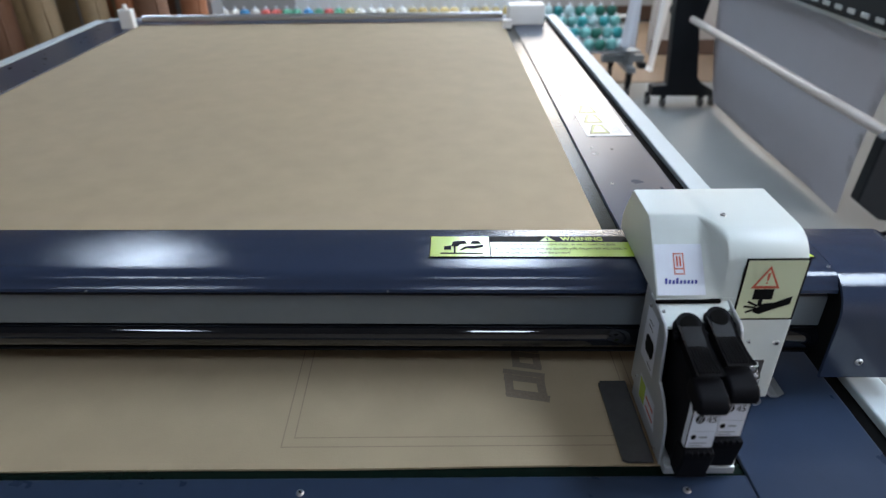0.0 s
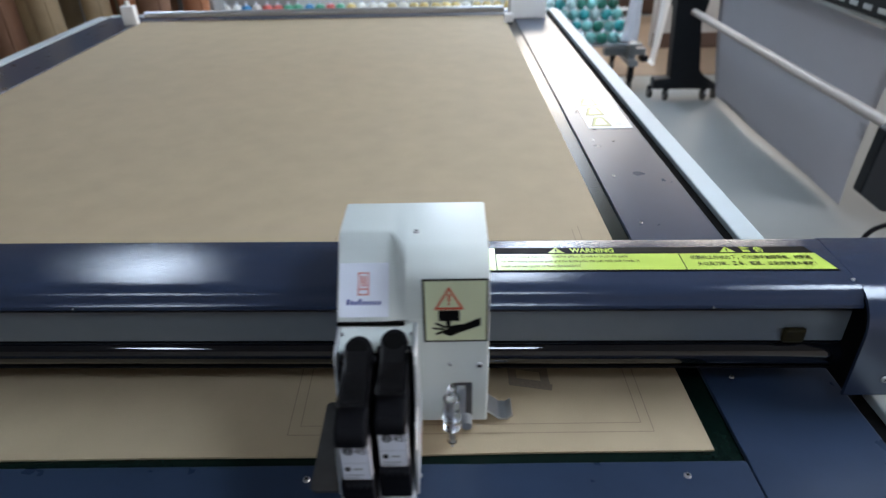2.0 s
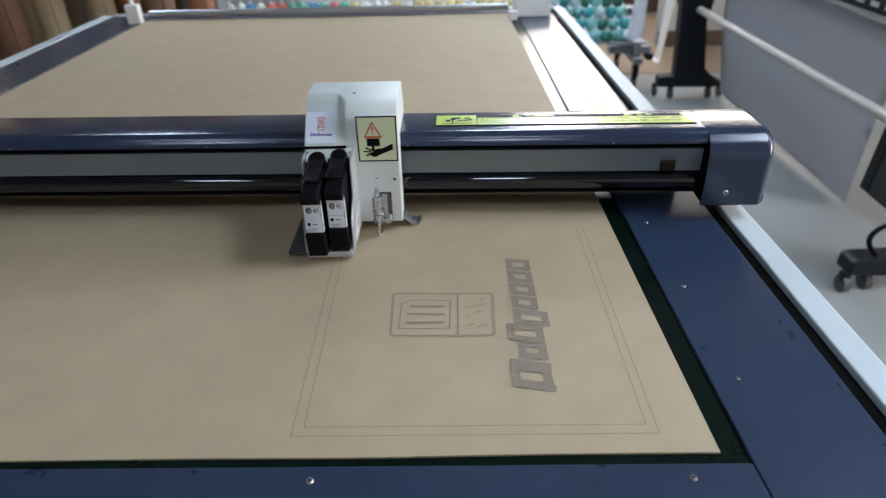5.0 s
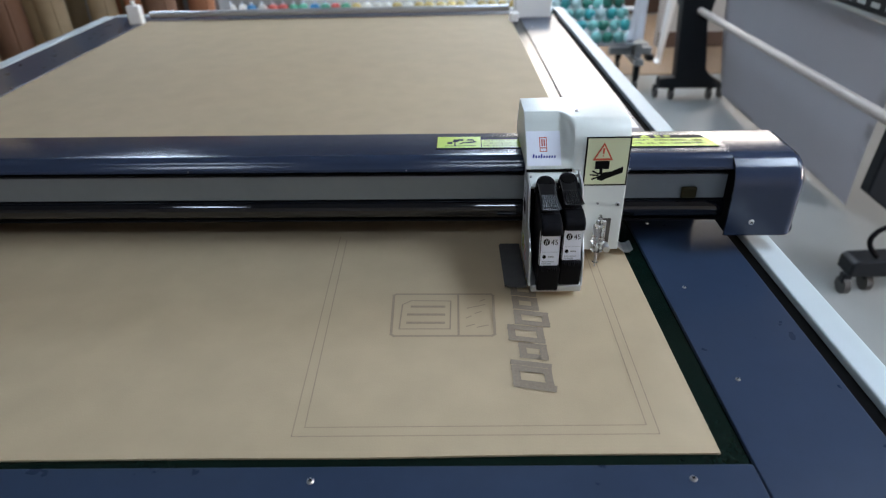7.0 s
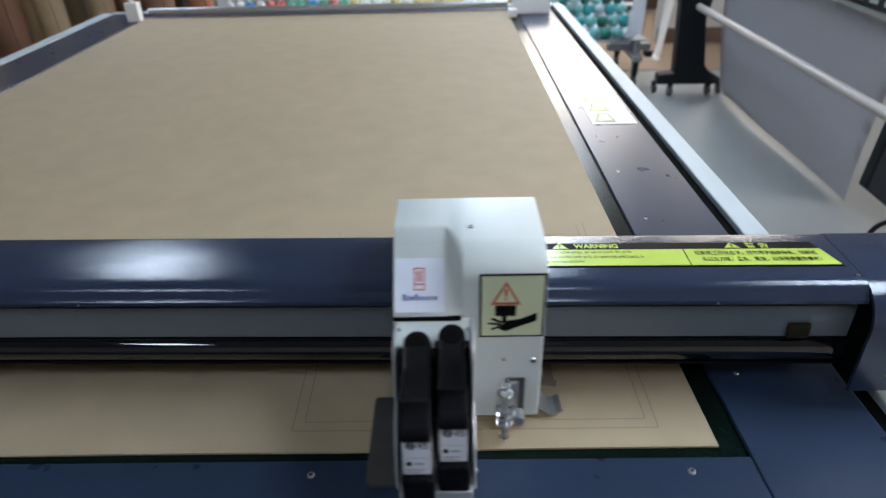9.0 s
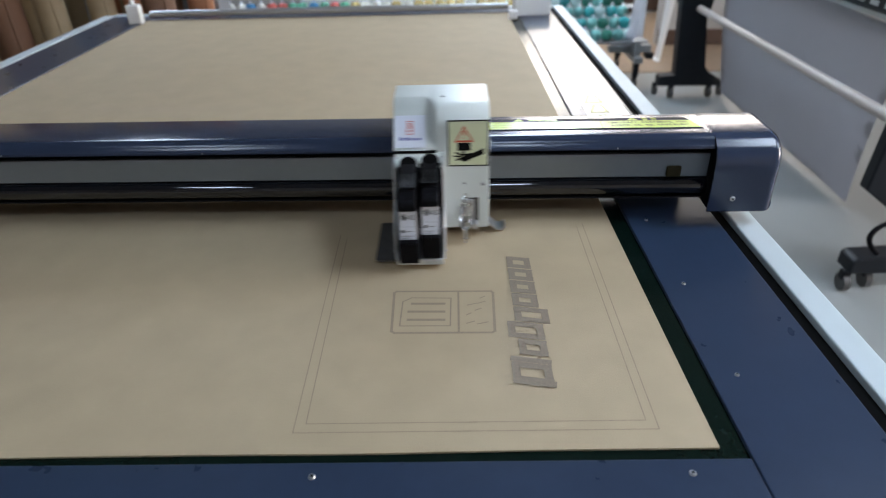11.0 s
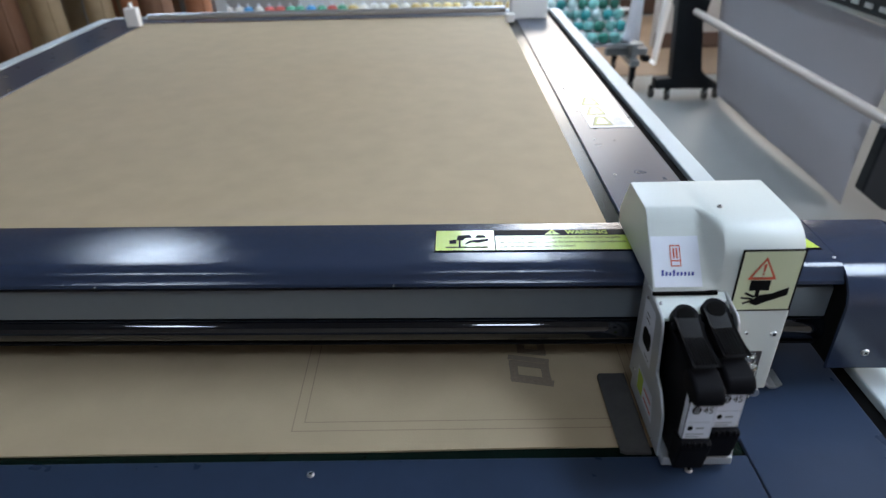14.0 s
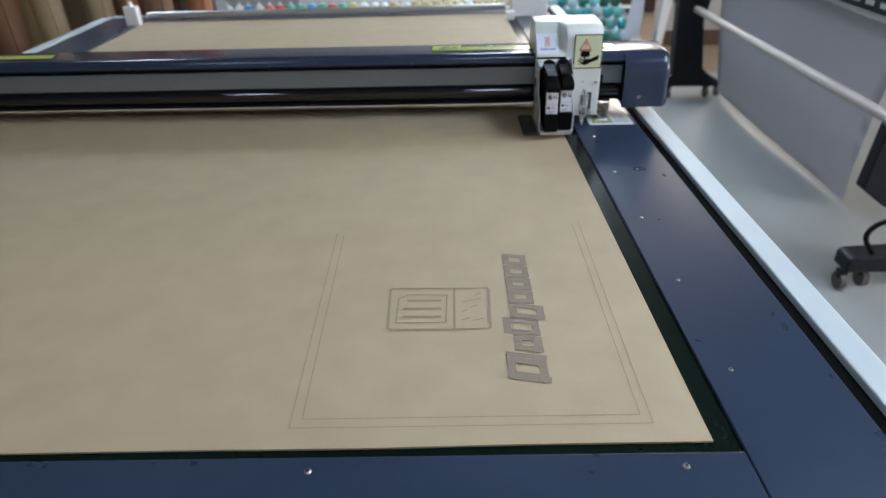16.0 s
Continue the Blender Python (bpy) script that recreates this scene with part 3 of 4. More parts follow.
# ---- the carriage ----
def carriage_head():
    t = thing("tool_carriage", CARRIAGE_BASE, "cream painted tool carriage riding on the gantry beam", "tool carriage")
    z = Z0
    # cover: one pressed shell, its left half sunk back to a slope
    def spread(path, n):
        at = np.concatenate(([0], np.cumsum([math.dist(p, q) for p, q in zip(path, path[1:])])))
        return [(float(np.interp(u, at, [p[0] for p in path])), float(np.interp(u, at, [p[1] for p in path]))) for u in np.linspace(0, at[-1], n)]
    sunk = [(0.950, 0.2165)] + spread([(0.896, 0.2165)] + arc(0.892, 0.2090, 0.0075, 88, 135, 4), 6) + spread([(0.884, 0.2130), (0.8295, 0.1570), (0.8285, 0.1527)], 9)
    proud = [(0.950, 0.2165)] + spread(arc(0.868, 0.1815, 0.035, 92, 165, 10), 6) + spread([(0.8338, 0.1870), (0.8325, 0.176), (0.832, 0.1527)], 9)
    back = [(0.846, 0.1525), (0.975, 0.1545), (0.975, 0.175)]
    bm, rings = bmesh.new(), []
    for x in (0.101, 0.148, 0.1510, 0.1535, 0.1560, 0.1580, 0.1600, 0.1620, 0.1645, 0.1670, 0.1700, 0.2455):
        f = min(1, max(0, (x - 0.1495) / 0.0190))
        f = f * f * (3 - 2 * f)
        rings.append([bm.verts.new((x, p[0] + (q[0] - p[0]) * f, z + p[1] + (q[1] - p[1]) * f)) for p, q in zip(sunk + back, proud + back)])
    for a, b in zip(rings, rings[1:]):
        for i in range(len(a)):
            bm.faces.new((a[i], b[i], b[(i + 1) % len(a)], a[(i + 1) % len(a)]))
    bm.faces.new(rings[0][::-1])
    bm.faces.new(rings[-1])
    bmesh.ops.recalc_face_normals(bm, faces=bm.faces)
    bevelled(bm, 0.0018, 2, lambda e: all(abs(v.co.x - 0.101) < 1e-6 for v in e.verts) or all(abs(v.co.x - 0.2455) < 1e-6 for v in e.verts))
    smooth(part("cover", bm, CREAM, t, "cream pressed sheet-metal cover"), 32)
    part("cover_column", bevelled(box(0.1665, 0.2455, 0.832, 0.846, z + 0.019, z + 0.1525), 0.0018, 2, lambda e: abs(e.verts[0].co.z - e.verts[1].co.z) > 0.05), CREAM, t)
    part("side_skirt", prism([(0.846, z + 0.1523), (0.872, z + 0.1523), (0.868, z + 0.10), (0.872, z + 0.022), (0.846, z + 0.022)], 0.2425, 0.2455, 0.001), CREAM, t)
    part("back_plate", box(0.104, 0.2424, 0.8465, 0.8660, z + 0.022, z + 0.152, 0.001), HOLDER, t)
    screw(0.1765, 0.8876, z + 0.2163, t, 0.0035)
    screw(0.2365, 0.832, z + 0.095, t, 0.0042, (0, -1, 0))
    screw(0.2075, 0.832, z + 0.097, t, 0.0025, (0, -1, 0))

    # sloping white plate with the mark
    def slope(u, v):
        a, b = Vector((0, 0.8665, z + 0.1950)), Vector((0, 0.8300, z + 0.1575))
        nrm = Vector((0, -0.73, 0.68)) * 0.0006
        q = b + (a - b) * v + nrm
        return (0.1028 + 0.0475 * u, q.y, q.z)
    pl = part("mark_plate", flat_on(slope, [rect(0, 0, 1, 1)]), WHITELABEL, t, "white sticker with a small red box mark")
    lift = lambda u, v: tuple(Vector(slope(u, v)) + Vector((0, -0.73, 0.68)) * 0.0005)
    part("red_mark", flat_on(lift, ring(0.38, 0.40, 0.60, 0.82, 0.022) + [rect(0.40, 0.50, 0.58, 0.525), rect(0.44, 0.56, 0.475, 0.76), rect(0.505, 0.56, 0.54, 0.76)]), INKRED, pl)
    bars = [[(0.14 + 0.078 * i + 0.02, 0.22), (0.14 + 0.078 * i + 0.068, 0.22), (0.14 + 0.078 * i + 0.082, 0.22 + h), (0.14 + 0.078 * i + 0.034, 0.22 + h)]
            for i, h in enumerate((0.11, 0.08, 0.07, 0.11, 0.07, 0.07, 0.07, 0.07, 0.07))]
    part("blue_word", flat_on(lift, bars), INKBLUE, pl)
    part("gap_line", box(0.1015, 0.165, 0.8265, 0.83, z + 0.1500, z + 0.1534), SHADOWGAP, t)

    # pinch hazard sticker on the column
    face = lambda d: (lambda u, v: (0.1825 + 0.0620 * u, 0.832 - d, z + 0.1255 + 0.0735 * v))
    st = part("hazard_sticker", flat_on(face(0.0006), [rect(0, 0, 1, 1)]), INKBLACK, t, "pale green pinch hazard sticker with black border")
    part("sticker_field", flat_on(face(0.0010), [rect(0.035, 0.03, 0.965, 0.97)]), PALEGREEN, st)
    tri = lambda s, cy: [(0.40 - 0.23 * s, cy - 0.17 * s), (0.40 + 0.23 * s, cy - 0.17 * s), (0.40, cy + 0.19 * s)]
    part("red_triangle", flat_on(face(0.0013), [tri(1, 0.70)]), INKRED, st)
    part("triangle_field", flat_on(face(0.0016), [tri(0.72, 0.695)]), PALEGREEN, st)
    part("exclamation", flat_on(face(0.0019), [[(0.385, 0.66), (0.415, 0.66), (0.425, 0.78), (0.375, 0.78)], rect(0.385, 0.61, 0.415, 0.64)]), INKRED, st)
    part("press_block", flat_on(face(0.0013), [rect(0.24, 0.35, 0.56, 0.52), rect(0.35, 0.24, 0.42, 0.35)]), INKBLACK, st)
    part("hand_sign", flat_on(face(0.0013), [[(0.30, 0.14), (0.42, 0.10), (0.56, 0.16), (0.88, 0.27), (0.88, 0.40), (0.62, 0.30), (0.44, 0.28), (0.36, 0.22)],
                                            [(0.14, 0.22), (0.34, 0.20), (0.34, 0.23), (0.14, 0.25)], [(0.18, 0.30), (0.34, 0.23), (0.36, 0.26), (0.20, 0.33)], [(0.20, 0.12), (0.36, 0.18), (0.34, 0.21), (0.18, 0.15)]]), INKBLACK, st)

    # cartridge holder
    prof = [(0.8465, z + 0.150), (0.829, z + 0.150), (0.800, z + 0.146), (0.793, z + 0.141), (0.790, z + 0.133), (0.783, z + 0.088), (0.766, z + 0.080), (0.752, z + 0.064),
            (0.749, z + 0.055), (0.744, z + 0.013), (0.8465, z + 0.013)]
    for x, nm in ((0.1015, "side_plate"), (0.1740, "side_plate")):
        pl = part(nm, prism(prof, x, x + 0.003, 0.0008, 1), HOLDER, t, "silver side plate")
        xs = x - 0.0004 if x < 0.15 else x + 0.0034
        for y, h in ((0.835, 0.142), (0.760, 0.020), (0.838, 0.045)):
            screw(xs, y, z + h, pl, 0.0025, (-1 if x < 0.15 else 1, 0, 0))
        if x < 0.15:
            q = part("maker_label", flat_on(lambda u, v: (x - 0.0006, u, z + v), [[(0.800, 0.076), (0.842, 0.076), (0.842, 0.140), (0.808, 0.140)]]), WHITELABEL, pl)
            part("maker_mark", flat_on(lambda u, v: (x - 0.0010, u, z + v), [[(0.812, 0.090), (0.830, 0.090), (0.833, 0.095), (0.833, 0.107), (0.828, 0.111), (0.812, 0.111), (0.808, 0.106), (0.808, 0.095)],
                                                                             rect(0.818, 0.120, 0.832, 0.1215), rect(0.820, 0.126, 0.832, 0.1275), rect(0.806, 0.081, 0.820, 0.0822)]), INKBLACK, q)
            q = part("caution_label", flat_on(lambda u, v: (x - 0.0006, u, z + v), [[(0.770, 0.030), (0.826, 0.030), (0.830, 0.058), (0.780, 0.058)]]), WHITELABEL, pl)
            part("caution_field", flat_on(lambda u, v: (x - 0.0010, u, z + v), [[(0.806, 0.032), (0.824, 0.032), (0.827, 0.056), (0.809, 0.056)]]), YELLOW, q)
            part("caution_bar", flat_on(lambda u, v: (x - 0.0010, u, z + v), [rect(0.776, 0.036, 0.802, 0.039), rect(0.780, 0.046, 0.804, 0.049)]), INKRED, q)
        else:
            q = part("caution_label", flat_on(lambda u, v: (x + 0.0036, u, z + v), [[(0.757, 0.024), (0.812, 0.024), (0.836, 0.062), (0.786, 0.062)]]), WHITELABEL, pl)
            part("caution_bar", flat_on(lambda u, v: (x + 0.0040, u, z + v), [[(0.780, 0.034), (0.802, 0.034), (0.804, 0.037), (0.782, 0.037)], [(0.784, 0.041), (0.806, 0.041), (0.808, 0.044), (0.786, 0.044)]]), INKRED, q)
    part("top_plate", prism([(0.8455, z + 0.1495), (0.829, z + 0.1495), (0.803, z + 0.1395), (0.803, z + 0.136), (0.8455, z + 0.145)], 0.1047, 0.1738, 0.0006, 1), CREAM, t, "cream cover plate over the cartridges")
    screw(0.1070, 0.8185, z + 0.1462, t, 0.002, (0, -0.3, 1))
    screw(0.1715, 0.8185, z + 0.1462, t, 0.002, (0, -0.3, 1))
    part("base_plate", box(0.1047, 0.1738, 0.7365, 0.845, z + 0.0085, z + 0.0185, 0.0015), HOLDER, t, "silver base plate")
    part("holder_back", box(0.1047, 0.1738, 0.83, 0.845, z + 0.0182, z + 0.136), BLACK, t)

    # two ink cartridges
    for cx, dy in ((0.1247, 0.0), (0.1565, 0.0135)):
        w = 0.0126
        P = lambda pts: [(y + dy, z + h) for y, h in pts]
        body = P([(0.728, 0.026), (0.7245, 0.055), (0.7245, 0.1075), (0.716, 0.1115), (0.716, 0.121), (0.722, 0.127), (0.750, 0.131), (0.775, 0.134), (0.800, 0.132), (0.800, 0.019), (0.740, 0.019)])
        c = smooth(part("ink_cartridge", prism(body, cx - w, cx + w, 0.0015, 2), BLACK, t, "black ink cartridge with white front label"), 25)
        part("cartridge_nose", prism(P([(0.7130, 0.1110), (0.7125, 0.1205), (0.7175, 0.1270), (0.738, 0.1315), (0.747, 0.128), (0.747, 0.1085), (0.7225, 0.1075)]), cx - w - 0.0008, cx + w + 0.0008, 0.003, 3), BLACK, c)
        part("cartridge_stall", prism(P([(0.7235, 0.0195), (0.7180, 0.050), (0.7172, 0.0585), (0.7225, 0.0597), (0.740, 0.054), (0.740, 0.0195)]), cx - w - 0.0016, cx + w + 0.0016, 0.0015, 2), BLACK, c)
        for k in range(4):
            part("stall_notch", box(cx - 0.0100 + 0.0056 * k, cx - 0.0070 + 0.0056 * k, 0.7154 + dy, 0.7190 + dy, z + 0.0560, z + 0.0615, 0.0008, 1), BLACK, c)
        # hinged latch: round end, flaring ribbed lid
        lid = bmesh.new()
        rows = []
        for f, hw in ((0.0, 0.0124), (0.35, 0.0116), (0.7, 0.0120), (0.9, 0.0126), (1.0, 0.0132)):
            y, h = 0.793 - 0.060 * f + dy, z + 0.1475 - 0.0085 * f - 0.003 * math.sin(f * 3.1)
            rows.append([lid.verts.new((cx + s * hw, y, h + 0.0016 * (abs(s) > 0.9))) for s in (-1, -0.8, 0, 0.8, 1)])
        for a, b in zip(rows, rows[1:]):
            for k in range(4):
                lid.faces.new((a[k], a[k + 1], b[k + 1], b[k]))
        bmesh.ops.solidify(lid, geom=lid.faces[:], thickness=0.0022)
        latch = part("latch", lid, LATCHBLACK, c, "black ribbed latch lid")
        for k in range(7):
            x = cx - 0.0084 + 0.0028 * k
            part("latch_rib", prism(P([(0.770, 0.1405), (0.770, 0.1425), (0.7370, 0.1405), (0.7365, 0.1385)]), x - 0.0005, x + 0.0005), LATCHBLACK, latch)
        n = Vector((0, -0.42, 0.9)).normalized()
        q = Vector((cx, 0.7985 + dy * 0.7, z + 0.1435))
        smooth(part("latch_end", rod(q - n * 0.007, q + n * 0.005, 0.0132, 0.0124, 28), BLACK, latch))
        for s in (-1, 1):
            part("latch_pin", rod((cx + s * 0.0125, 0.790 + dy, z + 0.1395), (cx + s * 0.0158, 0.790 + dy, z + 0.1395), 0.0042, None, 14), BLACK, latch)
        # near-black disc on the round end paints the shade of its hollow
        part("latch_recess_shade", rod(q + n * 0.0051, q + n * 0.0058, 0.0088, 0.0084, 22), SHADOWGAP, latch)
        # label on the sloping front, folded round the side
        o, e2 = Vector((0, 0.7245 + dy, z + 0.0605)), Vector((0, 0.7245 + dy, z + 0.1065))
        ln = Vector((0, -1, 0))
        lab = lambda d, cx=cx, o=o, e2=e2, ln=ln: (lambda u, v: tuple(Vector((cx - w + 2 * w * u, 0, 0)) + o + (e2 - o) * v + ln * d))
        l = part("front_label", flat_on(lab(0.0008), [rect(0.02, 0.0, 0.98, 1.0)]), WHITELABEL, c, "white cartridge label")
        for sx in (cx - w - 0.0004, cx + w + 0.0004):
            part("label_side", flat_on(lambda u, v, sx=sx: (sx, u + dy, z + v), [[(0.7240, 0.0605), (0.7315, 0.0605), (0.7325, 0.112), (0.7240, 0.104)]]), WHITELABEL, l)
        disc = [(0.30 + 0.165 * math.cos(a), 0.79 + 0.112 * math.sin(a)) for a in np.linspace(0, 2 * math.pi, 18)[:-1]]
        dot = [(0.22 + 0.10 * math.cos(a), 0.30 + 0.066 * math.sin(a)) for a in np.linspace(0, 2 * math.pi, 14)[:-1]]
        part("round_mark", flat_on(lab(0.0012), [disc, dot]), INKBLACK, l)
        part("mark_bars", flat_on(lab(0.0015), [[(0.22, 0.71), (0.25, 0.71), (0.30, 0.88), (0.27, 0.88)], [(0.31, 0.71), (0.34, 0.71), (0.39, 0.88), (0.36, 0.88)]]), WHITELABEL, l)
        lettering("45", 0.0112, lambda u, v, f=lab(0.0012): f(0.53 + u / (2 * w), 0.70 + v / 0.0460), INKBLACK, "number", l, 0.85)
        part("small_print", flat_on(lab(0.0012), [rect(0.42, 0.275, 0.72, 0.32), rect(0.10, 0.12, 0.74, 0.145), rect(0.10, 0.05, 0.60, 0.075), rect(0.10, 0.455, 0.92, 0.465)]), RACKGREY, l)

    # clear pen holder in its slot
    # thin dark panel on the uncut face, painted as the open slot's shade
    part("slot_shade", box(0.2100, 0.2295, 0.8305, 0.8319, z + 0.022, z + 0.072), DARKSTEEL, t, "dark panel painted as the shaded slot in the cover")
    part("slot_bracket", box(0.2140, 0.2225, 0.8255, 0.8303, z + 0.030, z + 0.070, 0.001), STEEL, t)
    ph = part("pen_holder", rod((0.2085, 0.8115, z + 0.030), (0.2085, 0.8115, z + 0.070), 0.0085, 0.0085, 24), CLEAR, t, "clear acrylic pen holder")
    part("pen_collar", rod((0.2085, 0.8115, z + 0.0705), (0.2085, 0.8115, z + 0.082), 0.0055, 0.0045, 20), CLEAR, ph)
    part("pen_tip", rod((0.2085, 0.8115, z + 0.0295), (0.2085, 0.8115, z + 0.010), 0.0065, 0.0050, 20), CLEAR, ph)
    part("pen_ring", rod((0.2085, 0.8115, z + 0.044), (0.2085, 0.8115, z + 0.050), 0.0098, 0.0098, 24), CLEAR, ph)
    part("pen_cap", rod((0.2085, 0.8115, z + 0.0822), (0.2085, 0.8115, z + 0.088), 0.0035, 0.0022, 16), CLEAR, ph)
    part("refill", rod((0.2085, 0.8115, z + 0.002), (0.2085, 0.8115, z + 0.068), 0.0012, 0.0016, 10), STEEL, ph)
    part("clamp_screw", rod((0.2235, 0.8253, z + 0.030), (0.2235, 0.812, z + 0.030), 0.0060, 0.0050, 16), STEEL, t)
    # feet
    part("foot_plate", prism([(0.070, 0.757), (0.076, 0.754), (0.1012, 0.754), (0.1012, 0.872), (0.072, 0.872), (0.069, 0.868)], z + 0.004, z + 0.007, axis="z"), DARKSTEEL, t, "dark steel foot plate")
    foot = [(0.2457, z + 0.018), (0.2457, z + 0.0165), (0.260, z + 0.004), (0.268, z + 0.0035), (0.274, z + 0.009), (0.2735, z + 0.0105), (0.268, z + 0.006), (0.260, z + 0.0065), (0.248, z + 0.018)]
    part("steel_foot", prism(foot, 0.846, 0.872, axis="y"), STEEL, t, "curled polished steel foot")
    return t


carriage = carriage_head()


# ---- the plotter beside the table ----
def castor(name, x, y, parent):
    c = smooth(part(name, rod((x - 0.011, y, 0.033), (x + 0.011, y, 0.033), 0.033, None, 20), RUBBER, parent))
    part("fork", box(x - 0.016, x + 0.016, y - 0.012, y + 0.016, 0.045, 0.082, 0.004), STAND, c)
    return c


def plotter():
    t = thing("wide_format_plotter", (1.66, 3.1, 0), "dark wide-format plotter on a castor stand with hanging grey paper", "plotter")
    for y in (4.2, 1.95):
        x1 = 1.82 if y > 3 else 1.86
        foot = part("foot", prism([(1.365, 0.078), (1.365, 0.142), (1.465, 0.150), (1.455, 0.30), (1.435, 0.62), (1.435, 0.70), (1.58, 0.85), (1.68, 0.85), (1.61, 0.5), (1.655, 0.20), (1.69, 0.16), (x1, 0.085), (x1 - 0.02, 0.072)]
                           if y > 3 else [(1.410, 0.078), (1.410, 0.130), (1.43, 0.142), (1.60, 0.150), (1.62, 0.3), (1.62, 0.85), (1.78, 0.85), (1.78, 0.3), (x1, 0.12), (x1, 0.078)], y - 0.045, y + 0.045, 0.008, 2, axis="y"), STAND, t, "black stand foot and post")
        for x, dy in ((1.368, 0.035), (1.455, -0.03), (1.705, -0.03), (1.79, 0.0)) if y > 3 else ((1.415, -0.02), (1.505, 0.0), (1.74, -0.03), (1.80, 0.03)):
            castor("castor", x, y + dy, foot)
    smooth(part("roll_tube", rod((1.55, 2.02, 0.565), (1.55, 4.45, 0.565), 0.021, None, 24), BARTUBE, t, "beige cardboard roll tube"))
    part("tube_holder", rod((1.55, 4.40, 0.565), (1.55, 4.50, 0.565), 0.045, 0.040, 20), STAND, t)
    part("holder_arm", prism([(1.385, 0.40), (1.40, 0.62), (1.50, 0.69), (1.68, 0.69), (1.68, 0.30), (1.48, 0.33)], 1.93, 1.98, 0.006, 2, axis="y"), STAND, t, "black roll holder arm")
    # hanging paper with a gentle belly
    bm = bmesh.new()
    ny, nz = 24, 20
    g = []
    for j in range(nz + 1):
        f = j / nz
        row = []
        for i in range(ny + 1):
            near = 2.57 - 0.22 * f
            y = near + (4.12 - near) * i / ny
            zz = 0.030 + 0.012 * math.sin(y * 2.1) + f * 0.79
            x = 1.765 - 0.10 * f - 0.015 * math.sin(f * math.pi) + 0.008 * math.sin(y * 5) * (1 - f)
            row.append(bm.verts.new((x, y, zz)))
        g.append(row)
    for j in range(nz):
        for i in range(ny):
            bm.faces.new((g[j][i], g[j][i + 1], g[j + 1][i + 1], g[j + 1][i]))
    bmesh.ops.solidify(bm, geom=bm.faces[:], thickness=0.0015)
    smooth(part("hanging_paper", bm, GREYSHEET, t, "grey hanging plotter paper"), 60)
    body = part("printer_body", box(1.605, 1.92, 1.75, 4.35, 0.8505, 1.12, 0.015, 3), STAND, t)
    part("platen", box(1.625, 1.72, 1.85, 4.25, 0.828, 0.850, 0.004), HOLDER, t)
    for i in range(24):
        y = 1.95 + i * 0.095
        part("vent", box(1.600, 1.6045, y, y + 0.05, 0.876, 0.894), HOLDER, body)


def cable():
    cu = bpy.data.curves.new("cable", "CURVE")
    cu.dimensions, cu.bevel_depth, cu.bevel_resolution = "3D", 0.009, 3
    pts = [(1.500, 1.93, 0.15), (1.455, 1.94, 0.19), (1.470, 1.96, 0.235), (1.54, 1.97, 0.262), (1.68, 1.98, 0.27)]
    s = cu.splines.new("NURBS")
    s.points.add(len(pts) - 1)
    for p, q in zip(s.points, pts):
        p.co = (*q, 1)
    s.use_endpoint_u, s.order_u = True, 4
    tmp = bpy.data.objects.new("cable", cu)
    scene.collection.objects.link(tmp)
    bpy.context.view_layer.update()
    me = bpy.data.meshes.new_from_object(tmp.evaluated_get(bpy.context.evaluated_depsgraph_get()))
    bpy.data.objects.remove(tmp)
    me.materials.clear()
    me.materials.append(BLACK)
    tagged(new("power_cable", me), "black power cable looping over the stand foot", "cable")


# ---- thread rack behind the table ----
def lathe(profile, n=18):
    bm = bmesh.new()
    rings = [[bm.verts.new((r * math.cos(2 * math.pi * i / n), r * math.sin(2 * math.pi * i / n), h)) for i in range(n)] for r, h in profile]
    for a, b in zip(rings, rings[1:]):
        for i in range(n):
            bm.faces.new((a[i], a[(i + 1) % n], b[(i + 1) % n], b[i]))
    bm.faces.new(rings[0][::-1])
    bm.faces.new(rings[-1])
    return bm


def thread_cone(mat):
    c = thing("thread_cone", (0, 0, 0), "", "thread cone")
    smooth(part("winding", lathe(((0.026, 0.004), (0.036, 0.014), (0.039, 0.034), (0.036, 0.052), (0.024, 0.068), (0.010, 0.074))), mat, c))
    part("core", rod((0, 0, 0), (0, 0, 0.092), 0.012, 0.009, 10), WHITELABEL, c)
    return c


